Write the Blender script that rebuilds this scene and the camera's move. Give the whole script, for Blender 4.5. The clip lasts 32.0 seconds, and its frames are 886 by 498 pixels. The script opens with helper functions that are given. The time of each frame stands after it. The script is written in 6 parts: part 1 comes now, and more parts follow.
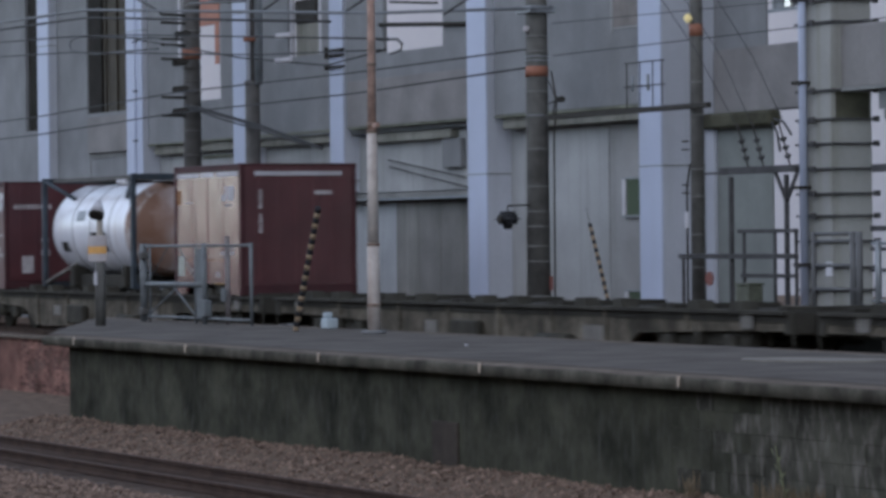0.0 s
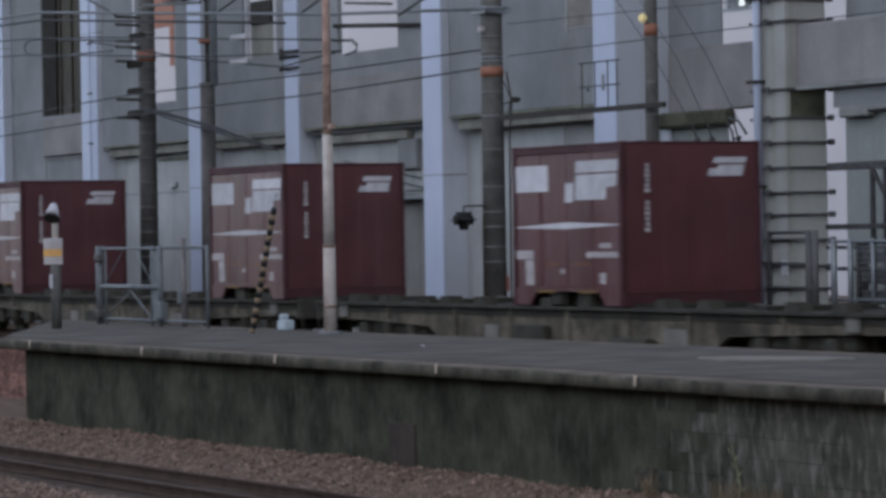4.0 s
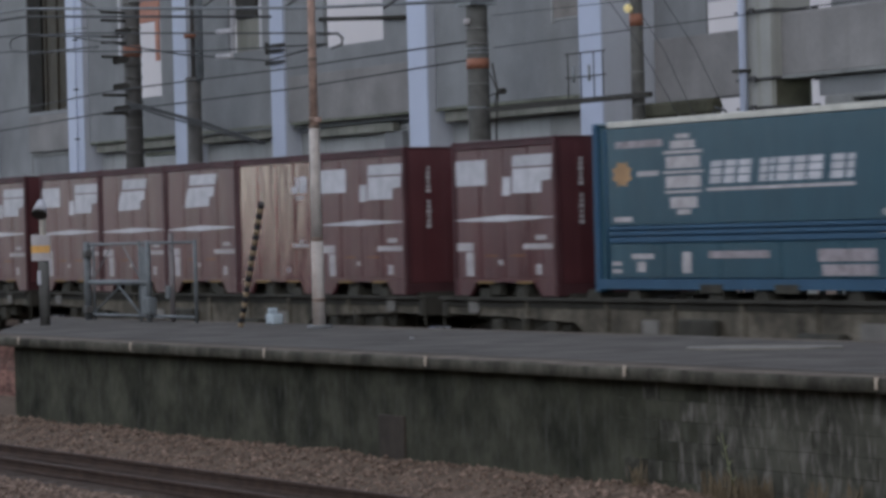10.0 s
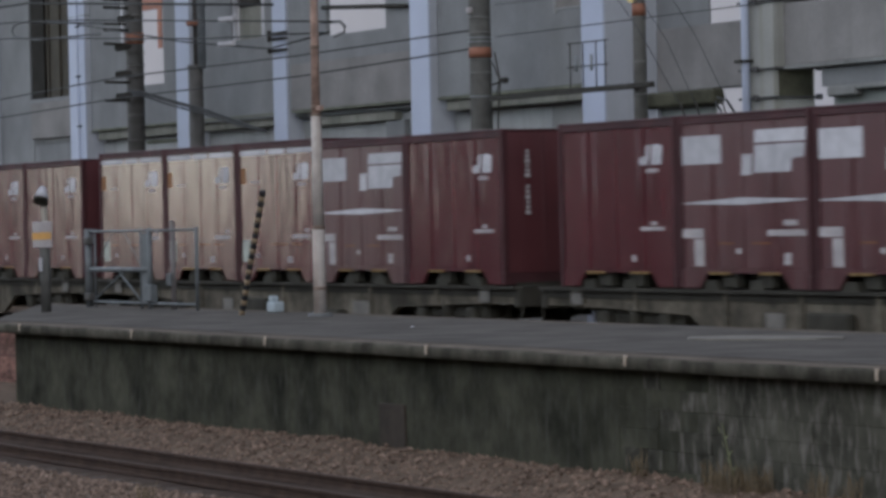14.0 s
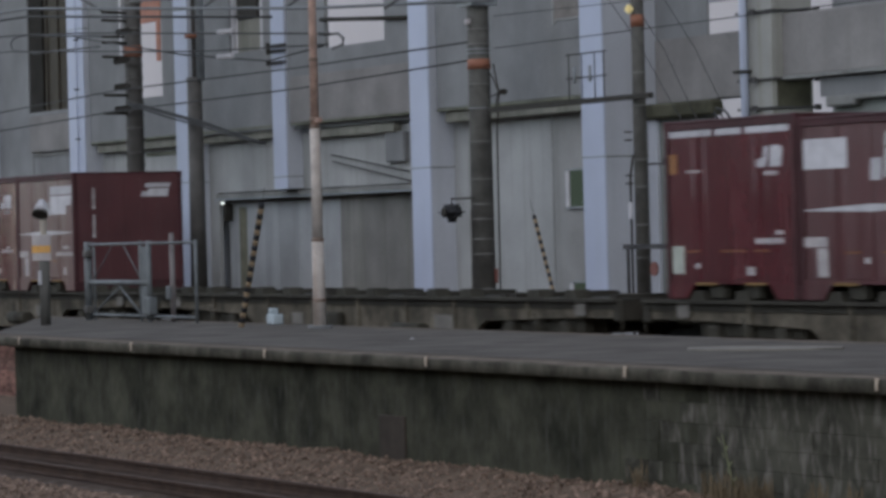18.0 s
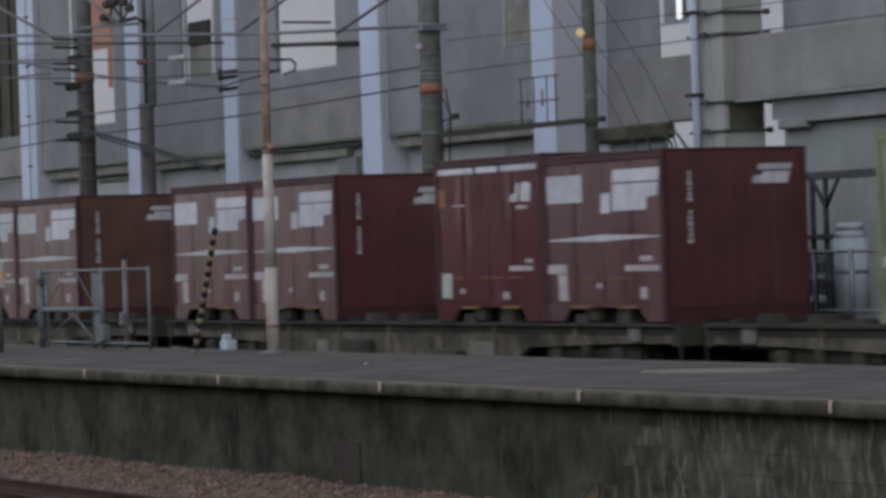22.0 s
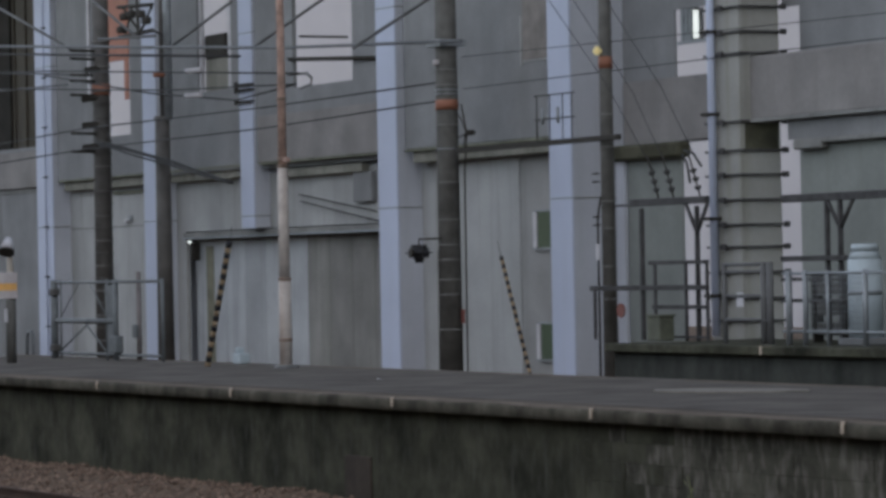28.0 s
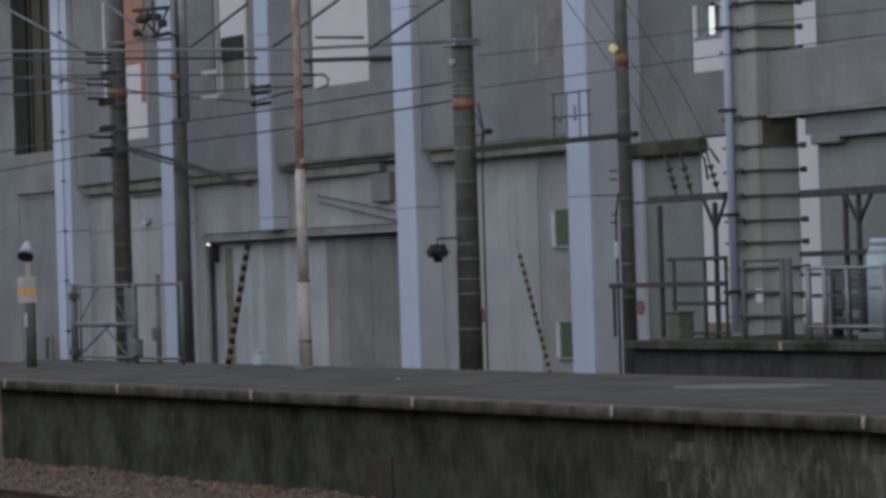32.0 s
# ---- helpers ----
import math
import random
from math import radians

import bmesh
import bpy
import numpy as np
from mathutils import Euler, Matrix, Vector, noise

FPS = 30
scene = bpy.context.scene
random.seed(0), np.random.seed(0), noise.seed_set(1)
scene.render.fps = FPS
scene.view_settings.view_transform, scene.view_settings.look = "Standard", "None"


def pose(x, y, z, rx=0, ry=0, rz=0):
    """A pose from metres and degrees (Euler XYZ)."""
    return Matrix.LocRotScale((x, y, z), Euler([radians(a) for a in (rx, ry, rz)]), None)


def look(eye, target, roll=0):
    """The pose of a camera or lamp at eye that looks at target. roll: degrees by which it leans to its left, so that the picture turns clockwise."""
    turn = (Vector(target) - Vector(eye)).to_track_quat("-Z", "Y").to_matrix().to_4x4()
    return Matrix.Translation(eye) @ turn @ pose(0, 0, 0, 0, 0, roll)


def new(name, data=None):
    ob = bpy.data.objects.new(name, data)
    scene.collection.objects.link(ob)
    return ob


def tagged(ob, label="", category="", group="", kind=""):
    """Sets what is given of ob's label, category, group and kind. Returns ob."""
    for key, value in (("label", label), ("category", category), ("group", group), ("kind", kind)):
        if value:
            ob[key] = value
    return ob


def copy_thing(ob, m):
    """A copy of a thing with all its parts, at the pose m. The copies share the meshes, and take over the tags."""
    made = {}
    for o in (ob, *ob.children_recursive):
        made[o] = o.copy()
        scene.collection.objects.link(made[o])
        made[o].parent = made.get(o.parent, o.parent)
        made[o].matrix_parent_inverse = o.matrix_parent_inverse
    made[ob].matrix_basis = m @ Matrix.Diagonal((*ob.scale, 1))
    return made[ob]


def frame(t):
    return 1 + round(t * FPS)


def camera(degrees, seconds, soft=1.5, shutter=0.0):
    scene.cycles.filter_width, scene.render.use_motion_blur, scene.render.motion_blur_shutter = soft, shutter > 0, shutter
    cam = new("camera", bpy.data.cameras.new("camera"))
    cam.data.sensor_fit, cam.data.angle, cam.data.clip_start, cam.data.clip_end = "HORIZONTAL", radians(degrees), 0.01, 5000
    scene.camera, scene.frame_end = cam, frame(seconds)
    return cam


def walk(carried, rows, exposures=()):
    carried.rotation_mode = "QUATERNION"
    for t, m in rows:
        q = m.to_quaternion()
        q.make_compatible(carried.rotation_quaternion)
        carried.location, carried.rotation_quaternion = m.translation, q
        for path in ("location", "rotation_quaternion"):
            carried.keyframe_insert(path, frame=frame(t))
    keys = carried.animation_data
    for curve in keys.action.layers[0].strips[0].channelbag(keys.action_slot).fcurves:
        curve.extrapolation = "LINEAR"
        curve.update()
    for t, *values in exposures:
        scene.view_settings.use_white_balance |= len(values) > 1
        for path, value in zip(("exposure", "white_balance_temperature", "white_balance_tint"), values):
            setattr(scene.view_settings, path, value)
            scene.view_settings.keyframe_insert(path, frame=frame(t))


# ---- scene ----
EYE = (0.0, 0.0, 3.2)
cam = camera(14.71, 32.0, soft=3.4, shutter=0.4)
# seconds, tilt, lean and heading of the hand-held long lens
ROWS = [
    (0.0, 89.807, 0.639, 64.322),
    (0.5, 89.789, 0.282, 64.427),
    (1.0, 89.767, 0.567, 64.376),
    (1.5, 89.746, 0.935, 64.237),
    (2.0, 89.746, 0.850, 64.095),
    (2.5, 89.770, 0.955, 63.942),
    (3.0, 89.786, 0.896, 63.778),
    (3.5, 89.803, 0.814, 63.652),
    (5.5, 89.773, 1.658, 63.267),
    (6.0, 89.755, 1.725, 63.181),
    (6.5, 89.746, 1.473, 63.160),
    (7.0, 89.726, 1.617, 63.237),
    (7.5, 89.750, 1.854, 63.167),
    (8.0, 89.792, 1.992, 63.326),
    (8.5, 89.782, 2.022, 63.326),
    (9.0, 89.752, 1.971, 63.340),
    (9.5, 89.714, 1.795, 63.364),
    (10.0, 89.676, 1.549, 63.383),
    (10.5, 89.632, 1.524, 63.320),
    (11.0, 89.601, 1.399, 63.282),
    (11.5, 89.560, 1.455, 63.277),
    (12.0, 89.543, 1.538, 63.252),
    (12.5, 89.521, 1.653, 63.314),
    (13.0, 89.510, 1.579, 63.450),
    (13.5, 89.502, 1.429, 63.452),
    (14.0, 89.490, 1.261, 63.407),
    (14.5, 89.500, 1.153, 63.331),
    (15.0, 89.547, 1.138, 63.215),
    (15.5, 89.583, 1.148, 63.111),
    (17.5, 89.661, 1.412, 63.418),
    (18.0, 89.684, 1.479, 63.394),
    (18.5, 89.709, 1.598, 63.325),
    (19.0, 89.766, 1.569, 63.246),
    (19.5, 89.854, 1.518, 63.107),
    (20.0, 89.931, 1.646, 62.966),
    (20.5, 89.967, 1.532, 62.852),
    (21.0, 90.012, 1.646, 62.742),
    (21.5, 90.036, 1.817, 62.677),
    (22.0, 90.075, 1.835, 62.613),
    (22.5, 90.112, 1.756, 62.574),
    (23.0, 90.137, 1.711, 62.516),
    (23.5, 90.160, 1.495, 62.466),
    (24.0, 90.166, 1.235, 62.474),
    (24.5, 90.158, 1.232, 62.536),
    (25.0, 90.178, 1.180, 62.598),
    (25.5, 90.201, 1.098, 62.667),
    (27.5, 90.343, 1.001, 62.694),
    (28.0, 90.347, 1.114, 62.844),
    (28.5, 90.352, 1.185, 63.149),
    (29.0, 90.353, 1.192, 63.211),
    (29.5, 90.347, 1.379, 63.230),
    (30.0, 90.335, 1.592, 63.204),
    (30.5, 90.327, 1.685, 63.191),
    (31.0, 90.328, 1.774, 63.171),
    (31.5, 90.330, 1.798, 63.160),
    (32.0, 90.345, 1.795, 63.158)
]
walk(cam, [(t, pose(*EYE, rx, ry, rz)) for t, rx, ry, rz in ROWS], [(0.0, 0.59, 5800, 11), (6.0, 0.59, 6030, 11), (13.0, 0.57, 6240, 9), (23.0, 0.49, 6320, 9), (32.0, 0.36, 6260, 9)])

# ---- sky and light ----
world = bpy.data.worlds.new("dusk_sky")
scene.world = world
world.use_nodes = True
wn = world.node_tree
sky = wn.nodes.new("ShaderNodeTexSky")
sky.sky_type = 'NISHITA'
sky.sun_disc = False
sky.sun_elevation = radians(33.0)
sky.sun_rotation = radians(224.0)
sky.air_density, sky.dust_density, sky.ozone_density = 1.0, 0.35, 1.8
veil = wn.nodes.new("ShaderNodeHueSaturation")
veil.inputs["Saturation"].default_value = 0.5      # thin high cloud greys the sky
wn.links.new(sky.outputs[0], veil.inputs["Color"])
wn.links.new(veil.outputs[0], wn.nodes["Background"].inputs[0])
wn.nodes["Background"].inputs[1].default_value = 0.15
sun_data = bpy.data.lights.new("sun", 'SUN')
sun_data.energy, sun_data.angle, sun_data.color = 0.72, radians(60), (1.0, 0.93, 0.9)
sun = new("sun", sun_data)
sun.matrix_world = look((0, 0, 0), (-0.62, 0.6, -0.6))


# ---- materials ----
def mat(name, color, rough=0.7, metal=0.0, var=0.25, scale=3.0, bump=0.15, fine=40.0, streak=0.0, stain=(0.05, 0.045, 0.04), coat=0.0, per_object=0.0, emit=0.0, spec=0.35, island=0.0, world_grain=False, gloss_streak=0.0, streak_fine=1.0, sheen_tint=(1.0, 1.0, 1.0), streak_from=0.5, wave=0.0, streak_tall=0.0):
    """A painted or mineral surface: base colour, cloudy variation, fine grain, streaks that run down."""
    m = bpy.data.materials.new(name)
    m.use_nodes = True
    nt = m.node_tree
    b = nt.nodes["Principled BSDF"]
    b.inputs["Roughness"].default_value, b.inputs["Metallic"].default_value = rough, metal
    b.inputs["Coat Weight"].default_value = coat
    b.inputs["Specular IOR Level"].default_value = spec
    b.inputs["Coat Roughness"].default_value = 0.14
    b.inputs["Specular Tint"].default_value = (*sheen_tint, 1)
    tc = nt.nodes.new("ShaderNodeTexCoord")
    where = tc.outputs["Object"]
    if world_grain:
        where = nt.nodes.new("ShaderNodeNewGeometry").outputs["Position"]
    n1 = nt.nodes.new("ShaderNodeTexNoise")
    n1.inputs["Scale"].default_value, n1.inputs["Detail"].default_value = scale, 6
    n2 = nt.nodes.new("ShaderNodeTexNoise")
    n2.inputs["Scale"].default_value, n2.inputs["Detail"].default_value = fine, 4
    nt.links.new(where, n1.inputs["Vector"])
    nt.links.new(where, n2.inputs["Vector"])
    ramp = nt.nodes.new("ShaderNodeMapRange")
    ramp.inputs["From Min"].default_value, ramp.inputs["From Max"].default_value = 0.3, 0.7
    ramp.inputs["To Min"].default_value, ramp.inputs["To Max"].default_value = 1 - var, 1 + var
    nt.links.new(n1.outputs["Fac"], ramp.inputs["Value"])
    grain = nt.nodes.new("ShaderNodeMapRange")
    grain.inputs["To Min"].default_value, grain.inputs["To Max"].default_value = 1 - var * 0.6, 1 + var * 0.6
    nt.links.new(n2.outputs["Fac"], grain.inputs["Value"])
    mul = nt.nodes.new("ShaderNodeMath")
    mul.operation = 'MULTIPLY'
    nt.links.new(ramp.outputs[0], mul.inputs[0])
    nt.links.new(grain.outputs[0], mul.inputs[1])
    last = mul.outputs[0]
    if per_object:
        oi = nt.nodes.new("ShaderNodeObjectInfo")
        pr = nt.nodes.new("ShaderNodeMapRange")
        pr.inputs["To Min"].default_value, pr.inputs["To Max"].default_value = 1 - per_object, 1 + per_object
        nt.links.new(oi.outputs["Random"], pr.inputs["Value"])
        m2 = nt.nodes.new("ShaderNodeMath")
        m2.operation = 'MULTIPLY'
        nt.links.new(last, m2.inputs[0])
        nt.links.new(pr.outputs[0], m2.inputs[1])
        last = m2.outputs[0]
    if island:
        ge = nt.nodes.new("ShaderNodeNewGeometry")
        pr = nt.nodes.new("ShaderNodeMapRange")
        pr.inputs["To Min"].default_value, pr.inputs["To Max"].default_value = 1 - island, 1 + island
        nt.links.new(ge.outputs["Random Per Island"], pr.inputs["Value"])
        m3 = nt.nodes.new("ShaderNodeMath")
        m3.operation = 'MULTIPLY'
        nt.links.new(last, m3.inputs[0])
        nt.links.new(pr.outputs[0], m3.inputs[1])
        last = m3.outputs[0]
    vm = nt.nodes.new("ShaderNodeVectorMath")
    vm.operation = 'SCALE'
    vm.inputs[0].default_value = color
    nt.links.new(last, vm.inputs["Scale"])
    col = vm.outputs[0]
    if streak:
        mp = nt.nodes.new("ShaderNodeMapping")
        down = streak_tall or 0.14 * streak_fine * (2.2 if streak_fine > 1 else 1.0)
        mp.inputs["Scale"].default_value = (2.2 * streak_fine, 2.2 * streak_fine, down)
        n3 = nt.nodes.new("ShaderNodeTexNoise")
        n3.inputs["Scale"].default_value, n3.inputs["Detail"].default_value = 1.6, 5
        nt.links.new(where, mp.inputs["Vector"])
        nt.links.new(mp.outputs[0], n3.inputs["Vector"])
        sr = nt.nodes.new("ShaderNodeMapRange")
        sr.inputs["From Min"].default_value, sr.inputs["From Max"].default_value = streak_from, streak_from + 0.25
        sr.inputs["To Max"].default_value = streak
        nt.links.new(n3.outputs["Fac"], sr.inputs["Value"])
        if gloss_streak:
            gr = nt.nodes.new("ShaderNodeMapRange")
            gr.inputs["From Min"].default_value, gr.inputs["From Max"].default_value = 0.42, 0.62
            gr.inputs["To Min"].default_value, gr.inputs["To Max"].default_value = rough, rough + gloss_streak
            nt.links.new(n3.outputs["Fac"], gr.inputs["Value"])
            nt.links.new(gr.outputs[0], b.inputs["Roughness"])
        mx = nt.nodes.new("ShaderNodeMix")
        mx.data_type = 'RGBA'
        nt.links.new(sr.outputs[0], mx.inputs["Factor"])
        nt.links.new(col, mx.inputs["A"])
        mx.inputs["B"].default_value = (*stain, 1)
        col = mx.outputs["Result"]
    nt.links.new(col, b.inputs["Base Color"])
    if bump:
        bp = nt.nodes.new("ShaderNodeBump")
        bp.inputs["Strength"].default_value, bp.inputs["Distance"].default_value = bump, 0.02
        nt.links.new(n2.outputs["Fac"], bp.inputs["Height"])
        nt.links.new(bp.outputs[0], b.inputs["Normal"])
        if wave:
            # sheet steel that has buckled a little between its frames
            wm = nt.nodes.new("ShaderNodeMapping")
            wm.inputs["Scale"].default_value = (1.9, 1.9, 0.55)
            ws = nt.nodes.new("ShaderNodeTexNoise")
            ws.inputs["Scale"].default_value, ws.inputs["Detail"].default_value = 2.0, 0.5
            wb = nt.nodes.new("ShaderNodeBump")
            wb.inputs["Strength"].default_value, wb.inputs["Distance"].default_value = 1.0, wave
            nt.links.new(where, wm.inputs["Vector"])
            nt.links.new(wm.outputs[0], ws.inputs["Vector"])
            nt.links.new(ws.outputs["Fac"], wb.inputs["Height"])
            nt.links.new(wb.outputs[0], bp.inputs["Normal"])
    if emit:
        b.inputs["Emission Color"].default_value = (*color, 1)
        b.inputs["Emission Strength"].default_value = emit
    return m


def glass(name, tint, gloss=0.8):
    m = bpy.data.materials.new(name)
    m.use_nodes = True
    b = m.node_tree.nodes["Principled BSDF"]
    b.inputs["Base Color"].default_value = (*tint, 1)
    b.inputs["Roughness"].default_value = 0.12
    b.inputs["Specular IOR Level"].default_value = gloss
    return m


CONCRETE_WARM = mat("brownish_beam_concrete", (0.208, 0.198, 0.190), 0.85, var=0.2, scale=0.9, bump=0.2, world_grain=True, fine=12, streak=0.45, stain=(0.178, 0.166, 0.155), spec=0.2)
CONCRETE = mat("concrete", (0.195, 0.198, 0.199), 0.85, var=0.17, scale=0.8, bump=0.2, world_grain=True, fine=12, streak=0.5, stain=(0.165, 0.168, 0.165), spec=0.2)
CONCRETE_DARK = mat("concrete_grimy", (0.20, 0.20, 0.19), 0.88, var=0.2, scale=0.7, bump=0.25, fine=10, streak=0.5, stain=(0.09, 0.085, 0.075), spec=0.15)
MOSSY = mat("mossy_concrete", (0.16, 0.165, 0.125), 0.9, var=0.35, scale=1.2, bump=0.3, fine=9, streak=0.6, stain=(0.08, 0.082, 0.06), spec=0.1)
LEDGE = mat("stained_ledge_concrete", (0.21, 0.205, 0.175), 0.9, var=0.25, scale=1.0, bump=0.2, fine=10, streak=0.7, stain=(0.12, 0.12, 0.09), spec=0.15)
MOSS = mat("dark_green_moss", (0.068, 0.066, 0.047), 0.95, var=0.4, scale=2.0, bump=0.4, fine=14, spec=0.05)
RUST_BED = mat("rust_stained_ballast", (0.066, 0.047, 0.036), 0.95, var=0.3, scale=3.0, bump=0.6, fine=26, spec=0.08)
PIER = mat("stained_pier_concrete", (0.29, 0.286, 0.265), 0.88, var=0.15, scale=0.6, bump=0.2, fine=12, streak=0.6, stain=(0.19, 0.185, 0.14))
PAINT_PALE = mat("pale_column_paint", (0.40, 0.435, 0.535), 0.6, var=0.06, scale=0.6, bump=0.08, fine=15, streak=0.18, stain=(0.34, 0.35, 0.37))
COLUMN_SIDE = mat("plain_column_concrete", (0.425, 0.44, 0.48), 0.8, var=0.1, scale=0.7, bump=0.15, fine=14, streak=0.4, stain=(0.34, 0.35, 0.37), spec=0.2)
WALL_PALE = mat("pale_rendered_wall", (0.318, 0.32, 0.312), 0.85, var=0.15, scale=0.7, bump=0.15, fine=14, streak=0.6, stain=(0.21, 0.215, 0.195), spec=0.2)
CONCRETE_MID = mat("dull_grey_render", (0.27, 0.268, 0.262), 0.88, var=0.16, scale=0.8, bump=0.15, fine=14, streak=0.4, stain=(0.2, 0.2, 0.185), spec=0.15)
WALL_GREEN = mat("greenish_grey_wall", (0.205, 0.218, 0.203), 0.88, var=0.16, scale=0.8, bump=0.15, fine=14, streak=0.5, stain=(0.18, 0.19, 0.17), spec=0.15)
SHED_SHEET = mat("grey_shed_boards", (0.31, 0.32, 0.325), 0.7, var=0.16, scale=0.8, bump=0.1, fine=14, streak=0.6, stain=(0.20, 0.205, 0.20), per_object=0.16)
SHED_DARK = mat("weathered_shed_boards", (0.205, 0.20, 0.185), 0.8, var=0.22, scale=0.9, bump=0.15, fine=12, streak=0.7, stain=(0.16, 0.16, 0.14), per_object=0.12, spec=0.15)
WHITE_WALL = mat("white_far_wall", (0.43, 0.405, 0.415), 0.8, var=0.05, scale=0.2, bump=0.05)
BROWN_SHUTTER = mat("brown_shutter", (0.045, 0.038, 0.027), 0.6, var=0.2, scale=2, bump=0.1, streak=0.4, spec=0.08)
# near-black colour that paints the unlit interior of openings
DARK_INTERIOR = mat("dark_interior_sheet", (0.024, 0.022, 0.019), 0.8, var=0.3, scale=1.5, spec=0.06)
ORANGE = mat("orange_board", (0.30, 0.12, 0.075), 0.6, var=0.12, scale=2)
ASPHALT = mat("platform_asphalt", (0.110, 0.099, 0.088), 0.9, var=0.26, scale=1.1, bump=0.5, fine=22, world_grain=True, spec=0.05)
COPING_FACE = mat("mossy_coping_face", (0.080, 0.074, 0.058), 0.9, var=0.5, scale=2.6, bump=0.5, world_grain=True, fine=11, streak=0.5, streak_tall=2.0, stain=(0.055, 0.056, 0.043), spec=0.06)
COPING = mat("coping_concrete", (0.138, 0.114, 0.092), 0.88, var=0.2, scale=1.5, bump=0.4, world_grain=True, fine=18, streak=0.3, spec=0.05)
MASONRY = mat("mossy_platform_wall", (0.052, 0.052, 0.037), 0.92, var=0.6, scale=1.3, bump=0.6, fine=7, streak=0.45, streak_fine=2.4, streak_tall=1.6, stain=(0.098, 0.096, 0.082), world_grain=True, spec=0.08)
MASONRY_DARK = mat("dark_wet_wall", (0.042, 0.045, 0.040), 0.9, var=0.4, scale=1.4, bump=0.4, fine=10, streak=0.5, stain=(0.075, 0.075, 0.068), world_grain=True, spec=0.08)
MASONRY_STREAKED = mat("streaked_wall_stone", (0.070, 0.068, 0.053), 0.92, var=0.5, scale=1.5, bump=0.6, fine=8, streak=0.8, streak_fine=2.1, streak_tall=1.9, streak_from=0.48, stain=(0.20, 0.185, 0.16), per_object=0.10, world_grain=True, spec=0.08)
BRICK = mat("weathered_red_brick", (0.215, 0.118, 0.095), 0.9, var=0.45, scale=1.8, bump=0.4, fine=14, streak=0.5, streak_tall=2.0, stain=(0.16, 0.125, 0.105), world_grain=True, island=0.4, spec=0.1)
MORTAR = mat("mortar", (0.15, 0.105, 0.09), 0.92, var=0.2)
BALLAST = mat("brown_ballast", (0.135, 0.098, 0.072), 0.95, var=0.35, scale=4, bump=0.8, fine=30, spec=0.1)
STONE = mat("ballast_stone", (0.198, 0.142, 0.110), 0.95, var=0.3, scale=9, bump=0.4, island=0.55, spec=0.1)
EARTH = mat("ground_earth", (0.11, 0.10, 0.09), 0.95, var=0.25, scale=0.4, bump=0.3, spec=0.1)
RUST_RAIL = mat("rusty_rail", (0.066, 0.042, 0.031), 0.75, metal=0.2, var=0.25, scale=4, bump=0.2, spec=0.15)
RAIL_HEAD = mat("worn_rail_head", (0.080, 0.052, 0.039), 0.85, metal=0.0, var=0.15, scale=5)
TIMBER = mat("sleeper", (0.09, 0.07, 0.06), 0.9, var=0.3, scale=4, bump=0.3, spec=0.1)
MAST_BROWN = mat("dark_brown_mast", (0.086, 0.081, 0.075), 0.6, var=0.25, scale=2.5, bump=0.1, streak=0.4, stain=(0.11, 0.105, 0.10), spec=0.15)
MAST_WORN = mat("worn_brown_mast", (0.100, 0.096, 0.087), 0.75, var=0.3, scale=3, bump=0.15, streak=0.5, stain=(0.06, 0.056, 0.05), spec=0.2)
MAST_GREY = mat("grey_mast", (0.115, 0.115, 0.115), 0.6, var=0.15, scale=2.5, bump=0.1, streak=0.3, stain=(0.13, 0.125, 0.12), spec=0.15)
MAST_SLIM = mat("dull_grey_brown_paint", (0.19, 0.17, 0.165), 0.7, var=0.25, scale=5, bump=0.1, streak=0.4, stain=(0.13, 0.10, 0.085))
CLAMP = mat("dull_clamp", (0.16, 0.155, 0.145), 0.6, var=0.25, scale=5)
ORANGE_BAND = mat("orange_band", (0.24, 0.10, 0.06), 0.6, var=0.15, scale=6)
RUST_POLE = mat("rusty_pole", (0.32, 0.21, 0.165), 0.85, var=0.35, scale=6, bump=0.3, streak=0.55, stain=(0.42, 0.36, 0.32))
RUST_COLLAR = mat("rusty_collar", (0.21, 0.15, 0.115), 0.85, var=0.35, scale=8, bump=0.3)
CREAM_POLE = mat("peeling_cream_paint", (0.44, 0.39, 0.35), 0.8, var=0.2, scale=5, bump=0.25, streak=0.6, stain=(0.26, 0.17, 0.12))
GATE_STEEL = mat("dull_grey_steel", (0.135, 0.145, 0.148), 0.6, metal=0.2, var=0.2, scale=5, bump=0.08, streak=0.3, stain=(0.10, 0.09, 0.08))
GALV = mat("galvanised_steel", (0.225, 0.24, 0.25), 0.5, metal=0.3, var=0.15, scale=5, bump=0.08)
STEEL_DARK = mat("dark_steel", (0.042, 0.039, 0.034), 0.8, metal=0.0, var=0.2, scale=4, spec=0.1)
OLIVE = mat("olive_box_paint", (0.10, 0.105, 0.075), 0.75, var=0.25, scale=5, streak=0.4)
STRAP = mat("grey_brown_strap", (0.062, 0.060, 0.060), 0.75, var=0.3, scale=4, spec=0.1)
WIRE = mat("dark_wire", (0.042, 0.042, 0.043), 0.6, metal=0.2, var=0.1, spec=0.1)
WIRE_PALE = mat("grey_wire", (0.13, 0.135, 0.14), 0.55, metal=0.3, var=0.1, spec=0.2)
YELLOW = mat("faded_yellow", (0.25, 0.185, 0.115), 0.7, var=0.2, scale=8)
BLACK = mat("black_rubber", (0.025, 0.025, 0.027), 0.7, var=0.2, scale=8, spec=0.15)
